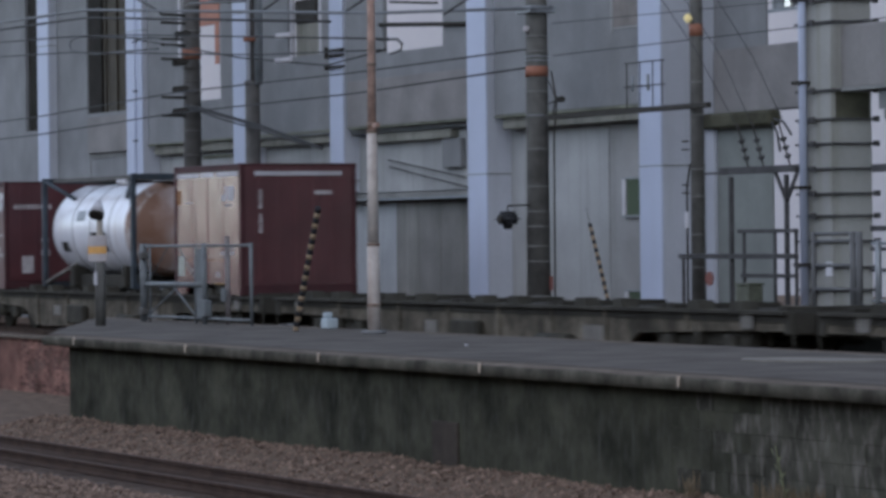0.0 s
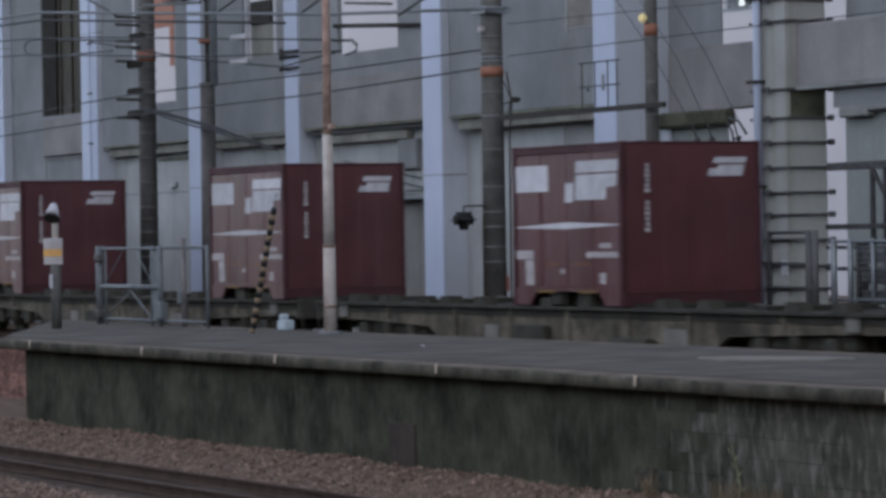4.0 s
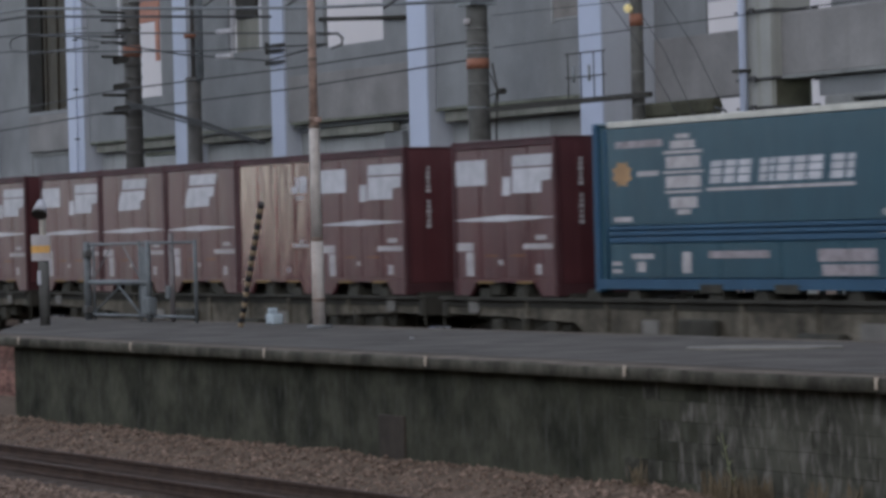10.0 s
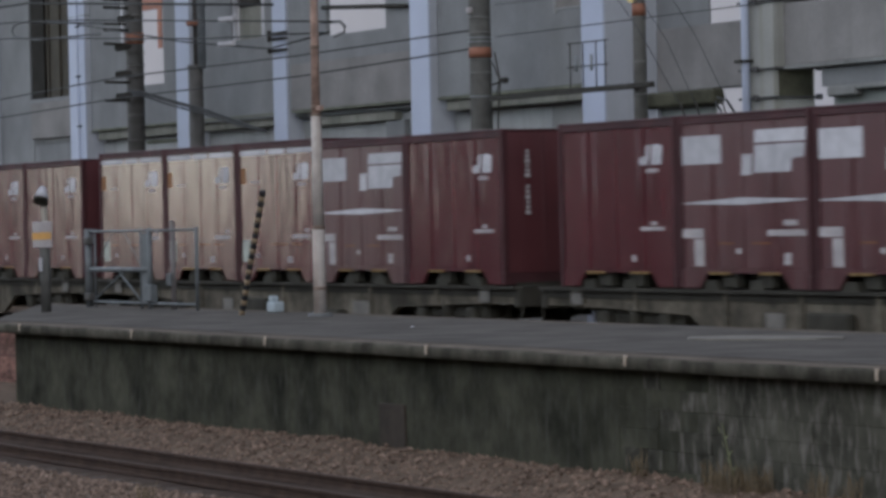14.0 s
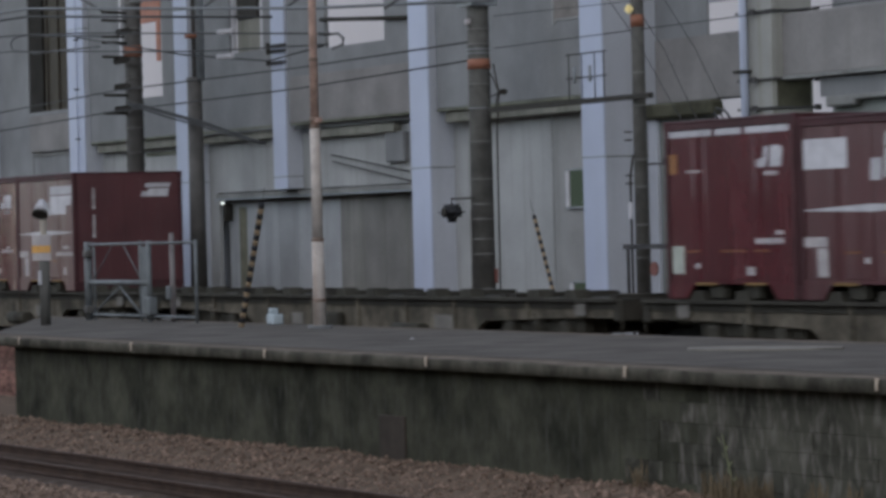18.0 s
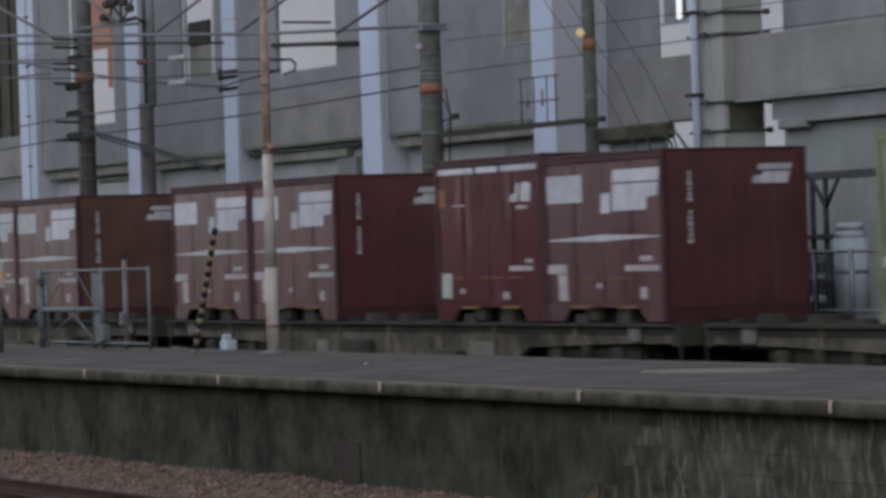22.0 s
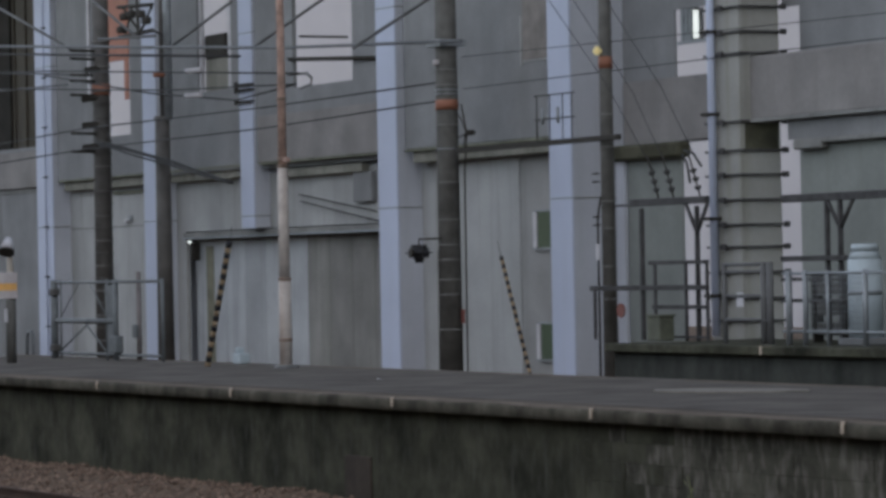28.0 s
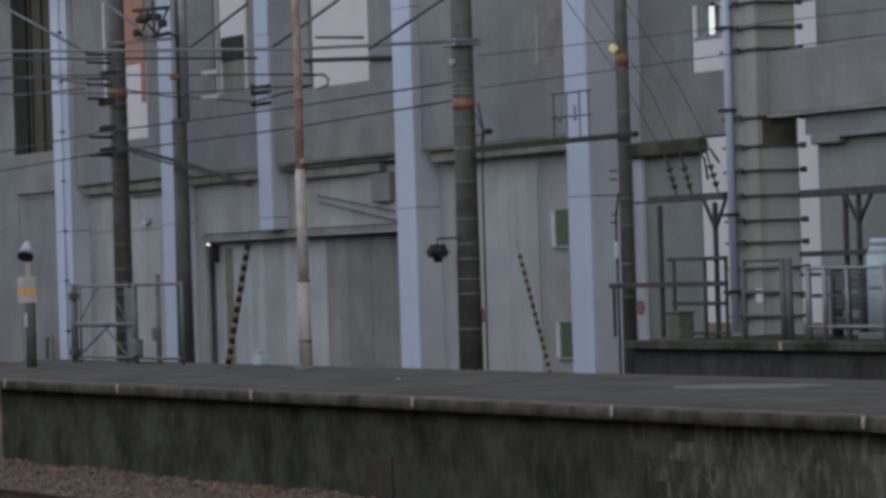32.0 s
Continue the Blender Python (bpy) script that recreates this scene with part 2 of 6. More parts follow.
WHITE = mat("white_paint", (0.44, 0.43, 0.445), 0.65, var=0.16, scale=4, streak=0.35, stain=(0.30, 0.26, 0.25), per_object=0.14)
OFF_WHITE = mat("faded_white_marking", (0.38, 0.35, 0.345), 0.75, var=0.2, scale=5, streak=0.3, stain=(0.25, 0.18, 0.17))
EDGE_PAINT = mat("worn_cream_edge_paint", (0.40, 0.33, 0.26), 0.8, var=0.3, scale=9)
STENCIL = mat("worn_stencil", (0.15, 0.14, 0.125), 0.8, var=0.3, scale=4, streak=0.5, stain=(0.11, 0.10, 0.09))
BOX_BLUE = mat("pale_blue_box", (0.37, 0.42, 0.44), 0.6, var=0.1)
RED = mat("red_sign", (0.20, 0.078, 0.064), 0.6, var=0.1)
LAMP_WARM = mat("lit_warm_lamp", (0.75, 0.62, 0.30), 0.5, var=0, bump=0, emit=0.12)
LAMP_WHITE = mat("lit_white_tube", (0.95, 1.0, 0.95), 0.5, var=0, bump=0, emit=0.7)
PANE_GREEN = glass("green_window_glass", (0.085, 0.11, 0.075), 0.05)
MAROON = mat("maroon_container_paint", (0.080, 0.026, 0.028), 0.28, var=0.16, scale=1.2, bump=0.06, fine=25, streak=0.35, gloss_streak=0.15, stain=(0.085, 0.030, 0.030), per_object=0.10, spec=0.5, wave=0.008)
MAROON_RIBBED = mat("worn_maroon_paint", (0.094, 0.026, 0.030), 0.15, var=0.18, scale=1.2, bump=0.06, fine=25, streak=0.2, stain=(0.12, 0.045, 0.042), gloss_streak=0.05, per_object=0.10, spec=0.85, wave=0.012, coat=0.34)
MAROON_DARK = mat("maroon_frame_paint", (0.056, 0.021, 0.023), 0.62, var=0.2, scale=2, bump=0.06, streak=0.3, spec=0.2)
BROWN_END = mat("brown_container_paint", (0.092, 0.047, 0.036), 0.62, var=0.2, scale=1.2, bump=0.06, streak=0.35, spec=0.2)
TEAL = mat("blue_green_container_paint", (0.022, 0.062, 0.085), 0.32, var=0.12, scale=1.2, bump=0.05, streak=0.3, stain=(0.03, 0.08, 0.10), spec=0.42, wave=0.006)
BLUE = mat("blue_container_paint", (0.03, 0.074, 0.125), 0.62, var=0.12, scale=1.5, bump=0.05, streak=0.2, stain=(0.02, 0.06, 0.12), spec=0.2)
# darker copy of the blue, with recess shade put into the colour
BLUE_SHADED = mat("shaded_blue_container_paint", (0.014, 0.032, 0.05), 0.7, var=0.2, scale=2, spec=0.15)
FADED = mat("faded_pinkish_marking", (0.27, 0.235, 0.24), 0.75, var=0.3, scale=5, streak=0.4, stain=(0.12, 0.13, 0.15))
PALE_RAIL = mat("pale_roof_rail", (0.48, 0.46, 0.40), 0.6, var=0.15, scale=4)
GREEN = mat("pale_green_container_paint", (0.185, 0.195, 0.125), 0.62, var=0.25, scale=1.6, bump=0.06, fine=12, streak=0.65, streak_tall=0.9, stain=(0.115, 0.105, 0.065), spec=0.2)
GREEN_DARK = mat("dark_green_marking", (0.035, 0.05, 0.04), 0.6, var=0.2)
BLUE_PALE = mat("pale_blue_marking", (0.16, 0.225, 0.245), 0.6, var=0.2)
TANK_WHITE = mat("white_tank_shell", (0.66, 0.66, 0.69), 0.35, var=0.1, scale=1.5, bump=0.04, streak=0.45, stain=(0.38, 0.33, 0.29), coat=0.3)
TANK_RUST = mat("rust_stained_tank_end", (0.50, 0.46, 0.43), 0.55, var=0.25, scale=1.6, bump=0.1, fine=8, streak=0.92, stain=(0.19, 0.10, 0.06), streak_from=0.30, streak_tall=1.3, spec=0.3)
TANK_END = mat("stained_cream_tank_dome", (0.56, 0.52, 0.51), 0.5, var=0.2, scale=1.4, bump=0.08, fine=8, streak=0.6, stain=(0.33, 0.20, 0.13), streak_from=0.42, streak_tall=1.1, spec=0.3)
# rust has run over the near half of the dome
nt = TANK_END.node_tree
sep, spread, both, rust = nt.nodes.new("ShaderNodeSeparateXYZ"), nt.nodes.new("ShaderNodeMapRange"), nt.nodes.new("ShaderNodeMath"), nt.nodes.new("ShaderNodeMix")
blot = nt.nodes.new("ShaderNodeTexNoise")
blot.inputs["Scale"].default_value, blot.inputs["Detail"].default_value = 2.2, 5
where_on = nt.nodes.new("ShaderNodeTexCoord")
nt.links.new(where_on.outputs["Object"], sep.inputs[0])
nt.links.new(where_on.outputs["Object"], blot.inputs["Vector"])
spread.inputs["From Min"].default_value, spread.inputs["From Max"].default_value = 0.25, -0.6
spread.inputs["To Min"].default_value, spread.inputs["To Max"].default_value = -0.45, 0.55
nt.links.new(sep.outputs["Y"], spread.inputs["Value"])
both.operation, both.use_clamp = 'ADD', True
nt.links.new(spread.outputs[0], both.inputs[0])
nt.links.new(blot.outputs["Fac"], both.inputs[1])
rust.data_type = 'RGBA'
surface = nt.nodes["Principled BSDF"].inputs["Base Color"]
nt.links.new(surface.links[0].from_socket, rust.inputs["A"])
nt.links.new(both.outputs[0], rust.inputs["Factor"])
rust.inputs["B"].default_value = (0.20, 0.105, 0.065, 1)
nt.links.new(rust.outputs["Result"], surface)
TANK_FRAME = mat("blue_grey_tank_frame", (0.032, 0.042, 0.052), 0.6, var=0.35, scale=3, bump=0.08, streak=0.4)
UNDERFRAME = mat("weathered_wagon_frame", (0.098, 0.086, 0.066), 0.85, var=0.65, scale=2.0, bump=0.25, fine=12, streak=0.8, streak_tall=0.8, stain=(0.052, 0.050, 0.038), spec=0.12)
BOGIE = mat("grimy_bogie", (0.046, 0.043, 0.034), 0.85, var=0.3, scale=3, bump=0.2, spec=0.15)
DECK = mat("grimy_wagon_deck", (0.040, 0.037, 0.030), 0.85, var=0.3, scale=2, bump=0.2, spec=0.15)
LEAF = mat("dry_weed", (0.16, 0.122, 0.075), 0.9, var=0.3, scale=6)


# ---- mesh helpers ----
def box(bm, x0, x1, y0, y1, z0, z1, mi=0):
    v = [bm.verts.new((x, y, z)) for x in (x0, x1) for y in (y0, y1) for z in (z0, z1)]
    for f in ((0, 1, 3, 2), (4, 6, 7, 5), (0, 4, 5, 1), (2, 3, 7, 6), (0, 2, 6, 4), (1, 5, 7, 3)):
        bm.faces.new([v[i] for i in f]).material_index = mi
    return bm


def boxes(*dims):
    bm = bmesh.new()
    for d in dims:
        box(bm, *d)
    return bm


def bevel(bm, w=0.01, seg=1):
    bmesh.ops.bevel(bm, geom=bm.edges[:], offset=w, segments=seg, affect='EDGES', clamp_overlap=True)
    return bm


def tube(bm, pts, r, sides=8, r1=None):
    """A round bar along the points, from radius r to r1."""
    pts = [Vector(p) for p in pts]
    r1 = r if r1 is None else r1
    rings = []
    for i, p in enumerate(pts):
        d = (pts[min(i + 1, len(pts) - 1)] - pts[max(i - 1, 0)]).normalized()
        a = d.orthogonal().normalized()
        b = d.cross(a)
        rr = r + (r1 - r) * i / (len(pts) - 1)
        rings.append([bm.verts.new(p + rr * (math.cos(k * math.tau / sides) * a + math.sin(k * math.tau / sides) * b)) for k in range(sides)])
    # keep the rings of one bar in step
    for i in range(1, len(rings)):
        best = min(range(sides), key=lambda k: (rings[i][k].co - pts[i] - (rings[i - 1][0].co - pts[i - 1])).length)
        rings[i] = rings[i][best:] + rings[i][:best]
    for a, b in zip(rings, rings[1:]):
        for k in range(sides):
            f = bm.faces.new((a[k], a[(k + 1) % sides], b[(k + 1) % sides], b[k]))
            f.smooth = True
    bm.faces.new(rings[0][::-1])
    bm.faces.new(rings[-1])
    return bm


def slant(bm, x0, x1, z0, z1, y, lean=0.0, thick=0.004):
    """A thin painted patch on a side that faces -y; its top leans to +x."""
    v = [(x0, z0), (x1, z0), (x1 + lean, z1), (x0 + lean, z1)]
    a = [bm.verts.new((x, y, z)) for x, z in v]
    b = [bm.verts.new((x, y - thick, z)) for x, z in v]
    bm.faces.new(b)
    bm.faces.new(a[::-1])
    for k in range(4):
        bm.faces.new((a[k], a[(k + 1) % 4], b[(k + 1) % 4], b[k]))
    return bm


def end_patch(bm, y0, y1, z0, z1, x, lean=0.0, thick=0.004):
    """A thin painted patch on an end that faces +x; its top leans to +y."""
    v = [(y0, z0), (y1, z0), (y1 + lean, z1), (y0 + lean, z1)]
    a = [bm.verts.new((x, y, z)) for y, z in v]
    b = [bm.verts.new((x + thick, y, z)) for y, z in v]
    bm.faces.new(b)
    bm.faces.new(a[::-1])
    for k in range(4):
        bm.faces.new((a[k], a[(k + 1) % 4], b[(k + 1) % 4], b[k]))
    return bm


def mesh_of(name, bm, material):
    bmesh.ops.recalc_face_normals(bm, faces=bm.faces[:])
    me = bpy.data.meshes.new(name)
    bm.to_mesh(me)
    bm.free()
    for mm in (material if isinstance(material, (list, tuple)) else [material]):
        me.materials.append(mm)
    return me


def part(name, bm, material, parent, label="", at=None):
    """One mesh object under a thing or a part."""
    ob = new(name, mesh_of(name, bm, material))
    ob.parent = parent
    if at:
        ob.location = at
    if label:
        tagged(ob, label)
    return ob


def shared(name, me, parent, at, rz=0.0):
    ob = new(name, me)
    ob.parent = parent
    ob.location = at
    ob.rotation_euler = (0, 0, rz)
    return ob


def thing(name, at=(0, 0, 0), label="", category="", group="", kind=""):
    ob = new(name)
    ob.location = at
    return tagged(ob, label, category, group, kind)


def solid(name, bm, material, label="", category="", group="", kind="", at=None):
    """A thing of one mesh."""
    ob = new(name, mesh_of(name, bm, material))
    if at:
        ob.location = at
    return tagged(ob, label, category, group, kind)


# ---- ground, tracks and platforms ----
RAIL_TRAIN, TRACK_Y = 1.10, 27.87          # rail top and centre line of the freight track
TOP = 1.645                                # platform top
ground = solid("ground", boxes((-2500, 2500, -2500, 2500, -1.0, -0.15)), EARTH, "bare dark earth reaching to the horizon", "ground", kind="structure")


def height_front(x, y):
    """The ballast of the low track: level round the rails, heaped up towards the platform wall, flat beyond the platform."""
    t = min(max((y - 17.45) / 1.4, 0), 1)
    f = min(max((x + 57.0) / 3.0, 0), 1)
    n = noise.noise((x * 0.5, y * 0.9, 3.0)) * 0.05 + noise.noise((x * 2.7, y * 2.7, 7.0)) * 0.03
    between = 0.03 if 14.9 < y < 17.38 else 0.0
    return -0.03 - between + (0.335 * f - 0.04 * (1 - f)) * t * t * (3 - 2 * t) + n * (0.5 + t * f) - (0.10 if y < 11.5 else 0)


bm = bmesh.new()
NX, NY = 260, 60
grid = [[bm.verts.new((-101 + 86 * i / NX, 9.0 + 15.4 * j / NY, height_front(-101 + 86 * i / NX, 9.0 + 15.4 * j / NY))) for j in range(NY + 1)] for i in range(NX + 1)]
for i in range(NX):
    for j in range(NY):
        bm.faces.new((grid[i][j], grid[i + 1][j], grid[i + 1][j + 1], grid[i][j + 1])).smooth = True
ballast = solid("ballast_bed", bm, BALLAST, "brown stone ballast heaped beside the low track", "ballast", kind="stuff")

bm = bmesh.new()
strip = [[bm.verts.new((-101 + 0.35 * i, y, height_front(-101 + 0.35 * i, y) + dz)) for y, dz in ((15.72, -0.02), (15.86, 0.03), (16.4, 0.045), (16.95, 0.045), (17.42, 0.03), (17.52, -0.02))] for i in range(245)]
for a, b in zip(strip, strip[1:]):
    for j in range(5):
        bm.faces.new((a[j], b[j], b[j + 1], a[j + 1])).smooth = True
solid("rusty_ballast", bm, RUST_BED, "rust-stained fine ballast between the low rails", "ballast", kind="stuff")
rng = random.Random(4)
verts, faces = [], []
for k in range(26000):
    x, y = rng.uniform(-60, -26), rng.uniform(13.5, 18.95)
    r = rng.uniform(0.013, 0.036)
    z = height_front(x, y) + r * 0.35
    if 15.75 < y < 17.5:
        continue
    s = len(verts)
    a0 = rng.uniform(0, 6.28)
    for a in range(4):
        q = r * rng.uniform(0.7, 1.3)
        verts.append((x + q * math.cos(a0 + a * 1.571), y + q * math.sin(a0 + a * 1.571), z + r * rng.uniform(-0.3, 0.3)))
    verts.append((x, y, z + r * 0.9))
    verts.append((x, y, z - r))
    for a in range(4):
        faces.append((s + a, s + (a + 1) % 4, s + 4))
        faces.append((s + (a + 1) % 4, s + a, s + 5))
me = bpy.data.meshes.new("ballast_stones")
me.from_pydata(verts, [], faces)
me.materials.append(STONE)
tagged(new("ballast_stones", me), "loose brown and grey ballast stones", "stones", kind="stuff")

bed = solid("track_bed", boxes((-400, 160, 24.6, 33.9, -0.2, 0.945), (-400, 160, 33.9, 70, -0.2, 0.80)), BALLAST, "raised ballast bed of the freight track", "track bed", kind="structure")


def rail(y, z, x0, x1, label):
    """A flat-bottomed rail: foot, web and head."""
    t = thing("rail", (0, y, z), label, "rail", "running rails", "")
    bm = bmesh.new()
    prof = [(-0.061, -0.153), (0.061, -0.153), (0.061, -0.143), (0.012, -0.125), (0.009, -0.048), (0.032, -0.038), (0.032, -0.004), (-0.032, -0.004), (-0.032, -0.038), (-0.009, -0.048), (-0.012, -0.125), (-0.061, -0.143)]
    a = [bm.verts.new((x0, p, q)) for p, q in prof]
    b = [bm.verts.new((x1, p, q)) for p, q in prof]
    for k in range(len(prof)):
        bm.faces.new((a[k], b[k], b[(k + 1) % len(prof)], a[(k + 1) % len(prof)]))
    part("rail_body", bm, RUST_RAIL, t)
    part("rail_head", boxes((x0, x1, -0.028, 0.028, -0.004, 0.0)), RAIL_HEAD, t, "worn grey running surface")
    return t


for y in (17.2, 16.13):
    rail(y, 0.145, -160, 40, "rusty steel rail of the low track in ballast")
for y in (TRACK_Y - 0.5335, TRACK_Y + 0.5335):
    rail(y, RAIL_TRAIN, -400, 160, "rusty steel rail of the freight track")
sleeper_me = mesh_of("sleeper", bevel(boxes((-0.11, 0.11, -1.0, 1.0, -0.14, 0.0)), 0.012), TIMBER)
for k in range(64):
    tagged(shared("sleeper", sleeper_me, None, (-62 + 0.62 * k, 16.665, -0.035)), "dark timber sleeper half buried in ballast", "sleeper", "sleepers of the low track")

# platform in front of the train
platform = thing("platform", (0, 0, 0), "low old railway platform of asphalt with concrete coping and mossy wall", "platform", "", "structure")
bm = bmesh.new()
NX, NY = 900, 36


def end_x(y):
    """The far end of the platform is cut at a slant."""
    return -54.3 - (y - 18.7) * 2.26


pg = []
for i in range(NX + 1):
    pg.append([])
    for j in range(NY + 1):
        y = 19.15 + 4.95 * j / NY
        pg[i].append(bm.verts.new((end_x(y) + (-12 - end_x(y)) * i / NX, y, TOP + 0.012 * noise.noise((i * 0.02, j * 0.2, 0)) + 0.008 * noise.noise((i * 0.71, j * 0.83, 4)) * (j < NY))))
for i in range(NX):
    for j in range(NY):
        bm.faces.new((pg[i][j], pg[i + 1][j], pg[i + 1][j + 1], pg[i][j + 1])).smooth = True
for k in range(NX + 1):
    pg[k][0].co.z = min(pg[k][0].co.z, TOP + 0.004)
part("platform_surface", bm, ASPHALT, platform)
part("platform_surface", boxes((-12, 20, 19.15, 24.1, TOP - 0.02, TOP)), ASPHALT, platform)
bm = bmesh.new()
lo = [bm.verts.new((x, y, -0.2)) for x, y in ((-53.6, 19.35), (20, 19.35), (20, 24.0), (end_x(24.0) + 0.4, 24.0))]
hi = [bm.verts.new((v.co.x, v.co.y, TOP - 0.03)) for v in lo]
bm.faces.new(lo)
bm.faces.new(hi)
for k in range(4):
    bm.faces.new((lo[k], lo[(k + 1) % 4], hi[(k + 1) % 4], hi[k]))
part("platform_core", bm, CONCRETE_DARK, platform)
part("rear_coping", bevel(boxes((-66.2, 20, 23.95, 24.15, TOP - 0.16, TOP + 0.004)), 0.015), COPING, platform)
# pale lens-shaped patch: a soft highlight on the platform put into colour
bm = bmesh.new()
rim = []
for k in range(36):
    u = k * math.tau / 36
    r = 1 + 0.16 * noise.noise((math.cos(u) * 1.7, math.sin(u) * 1.7, 6))
    rim.append(bm.verts.new((-35.85 + 0.8 * math.sin(u) * r + 0.55 * math.cos(u) * r, 22.3 + 0.75 * math.cos(u) * r, TOP + 0.016)))
bm.faces.new(rim)
low = [bm.verts.new((v.co.x, v.co.y, TOP - 0.01)) for v in rim]
for k in range(36):
    bm.faces.new((rim[k], low[k], low[(k + 1) % 36], rim[(k + 1) % 36]))
bmesh.ops.recalc_face_normals(bm, faces=bm.faces[:])
part("surface_patch", bm, mat("pale_patch", (0.172, 0.157, 0.132), 0.9, var=0.3, scale=2.2), platform, "pale concrete patch painted as a soft highlight")


def coping(x0, x1):
    """A coping block whose front edge is worn and chipped along its length."""
    bm = bmesh.new()
    n = max(6, int((x1 - x0) / 0.16))
    rings = []
    for i in range(n + 1):
        x = x0 + (x1 - x0) * i / n
        a, b = noise.noise((x * 0.9, 0.3, 5.0)) * 0.018, noise.noise((x * 3.1, 2.0, 8.0)) * 0.014
        prof = [(19.16, TOP + 0.006), (18.78 + b, TOP + 0.006 + a * 0.3), (18.715 + a * 0.6, TOP - 0.014 + a), (18.70 + b, TOP - 0.045 + b), (18.70 + a * 0.4, TOP - 0.15 + a), (18.73, TOP - 0.165 + b), (19.16, TOP - 0.16)]
        rings.append([bm.verts.new((x, y, z)) for y, z in prof])
    m = len(rings[0])
    for p, q in zip(rings, rings[1:]):
        for k in range(m):
            bm.faces.new((p[k], q[k], q[(k + 1) % m], p[(k + 1) % m])).smooth = True
    bm.faces.new(rings[0])
    bm.faces.new(rings[-1][::-1])
    return bm


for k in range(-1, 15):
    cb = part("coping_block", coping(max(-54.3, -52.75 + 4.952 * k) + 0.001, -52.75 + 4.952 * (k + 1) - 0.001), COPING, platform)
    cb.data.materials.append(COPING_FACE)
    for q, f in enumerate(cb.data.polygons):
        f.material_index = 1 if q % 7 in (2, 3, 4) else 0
mark_me = mesh_of("edge_mark", boxes((-0.02, 0.02, 18.685, 18.72, TOP - 0.125, TOP - 0.002)), EDGE_PAINT)
for k in range(8):
    shared("edge_mark", mark_me, platform, (-52.75 + 4.952 * k, 0, 0.004))
# the drain hole with its rusty flap in the wall
part("wall_flap", bevel(boxes((-39.7, -38.95, 18.895, 18.93, 0.22, 0.86)), 0.012), mat("rusty_flap", (0.040, 0.031, 0.023), 0.9, var=0.3, scale=4, bump=0.3), platform, "rusty brown plate in the wall")

# brick retaining wall of the freight track beyond the platform
far_platform = thing("retaining_wall", (0, 0, 0), "weathered red brick retaining wall below the freight track", "wall", "", "structure")
part("core", boxes((-100, -57.5, 24.36, 24.62, -0.3, 1.08)), MORTAR, far_platform)
part("cap", bevel(boxes((-100, -57.5, 24.24, 24.64, 1.08, 1.16)), 0.015), COPING, far_platform)

# platform behind the train
rear = thing("rear_platform", (0, 0, 0), "dark-walled platform behind the freight track", "platform", "", "structure")
part("core", boxes((-51.2, 60, 29.62, 32.6, 0.6, 1.76)), CONCRETE_DARK, rear)
part("surface", bevel(boxes((-51.3, 60, 29.4, 32.6, 1.74, 1.88)), 0.015), MASONRY, rear)
part("wall", boxes((-51.22, 60, 29.56, 29.64, 0.6, 1.742)), MASONRY_DARK, rear)
for k in range(4):
    part("edge_mark", boxes((-46.33 + 4.95 * k, -46.27 + 4.95 * k, 29.393, 29.6, 1.75, 1.885)), EDGE_PAINT, rear)

# ---- unseen station side behind the viewpoint ----
station = thing("station_side", (0, 0, 0), "unseen concrete platform and dark walls added to shape light and reflections", "station wall", "", "structure")
part("opposite_platform", boxes((-14, 90, -7.5, 4.2, -0.2, 1.6)), CONCRETE_DARK, station)
# unseen walls added to block sky light and leave one bright reflected gap
part("station_wall", boxes((-141.5, -20, -9.2, -8.8, -0.2, 11.0)), MASONRY_DARK, station)
part("far_wall", boxes((-260, -163, -9.2, -8.8, -0.2, 11.0)), MASONRY_DARK, station)
part("low_wall", boxes((-20, 90, -9.2, -8.8, -0.2, 6.0)), MASONRY_DARK, station)

# ---- elevated structure behind the tracks ----
COL_Y = 33.0


def column(x0, w, y0, depth, base, top, label):
    t = thing("column", (x0, y0, 0), label, "column", "columns of the elevated line", "structure")
    part("shaft", bevel(boxes((0, w, 0.004, depth, base, top)), 0.02, 2), COLUMN_SIDE, t)
    part("painted_face", bevel(boxes((0.01, w - 0.01, -0.008, 0.02, base, top)), 0.006), PAINT_PALE, t, "pale lilac painted face")
    for z in (4.55, 8.9):
        part("joint_band", bevel(boxes((-0.012, w + 0.012, -0.012, depth * 0.9, z, z + 0.022)), 0.006), MOSSY, t)
    return t


PALE = "square concrete column painted pale lilac grey"
column(-59.62, 0.92, COL_Y, 1.24, 0.7, 12.0, PALE)
for x0, w in ((-67.34, 0.95), (-80.85, 0.92), (-88.56, 1.22), (-96.0, 1.0), (-103.8, 1.0)):
    column(x0, w, COL_Y, 1.04, 0.7, 12.0, PALE)
column(-75.0, 0.80, 33.1, 0.86, 4.27, 12.0, PALE + " set back behind the shed")


def wall_with_hole(name, x0, x1, y, z0, z1, hx0, hx1, hz0, hz1, material, label, th=0.1):
    """A wall panel with one opening, built of the four pieces round it."""
    t = thing(name, (0, 0, 0), label, "wall", "", "structure")
    for nm, d in (("wall_left", (x0, hx0, y, y + th, z0, z1)), ("wall_right", (hx1, x1, y, y + th, z0, z1)), ("wall_below", (hx0, hx1, y, y + th, z0, hz0)), ("wall_above", (hx0, hx1, y, y + th, hz1, z1))):
        if d[1] - d[0] > 0.02 and d[5] - d[4] > 0.02:
            part(nm, boxes(d), material, t)
    return t


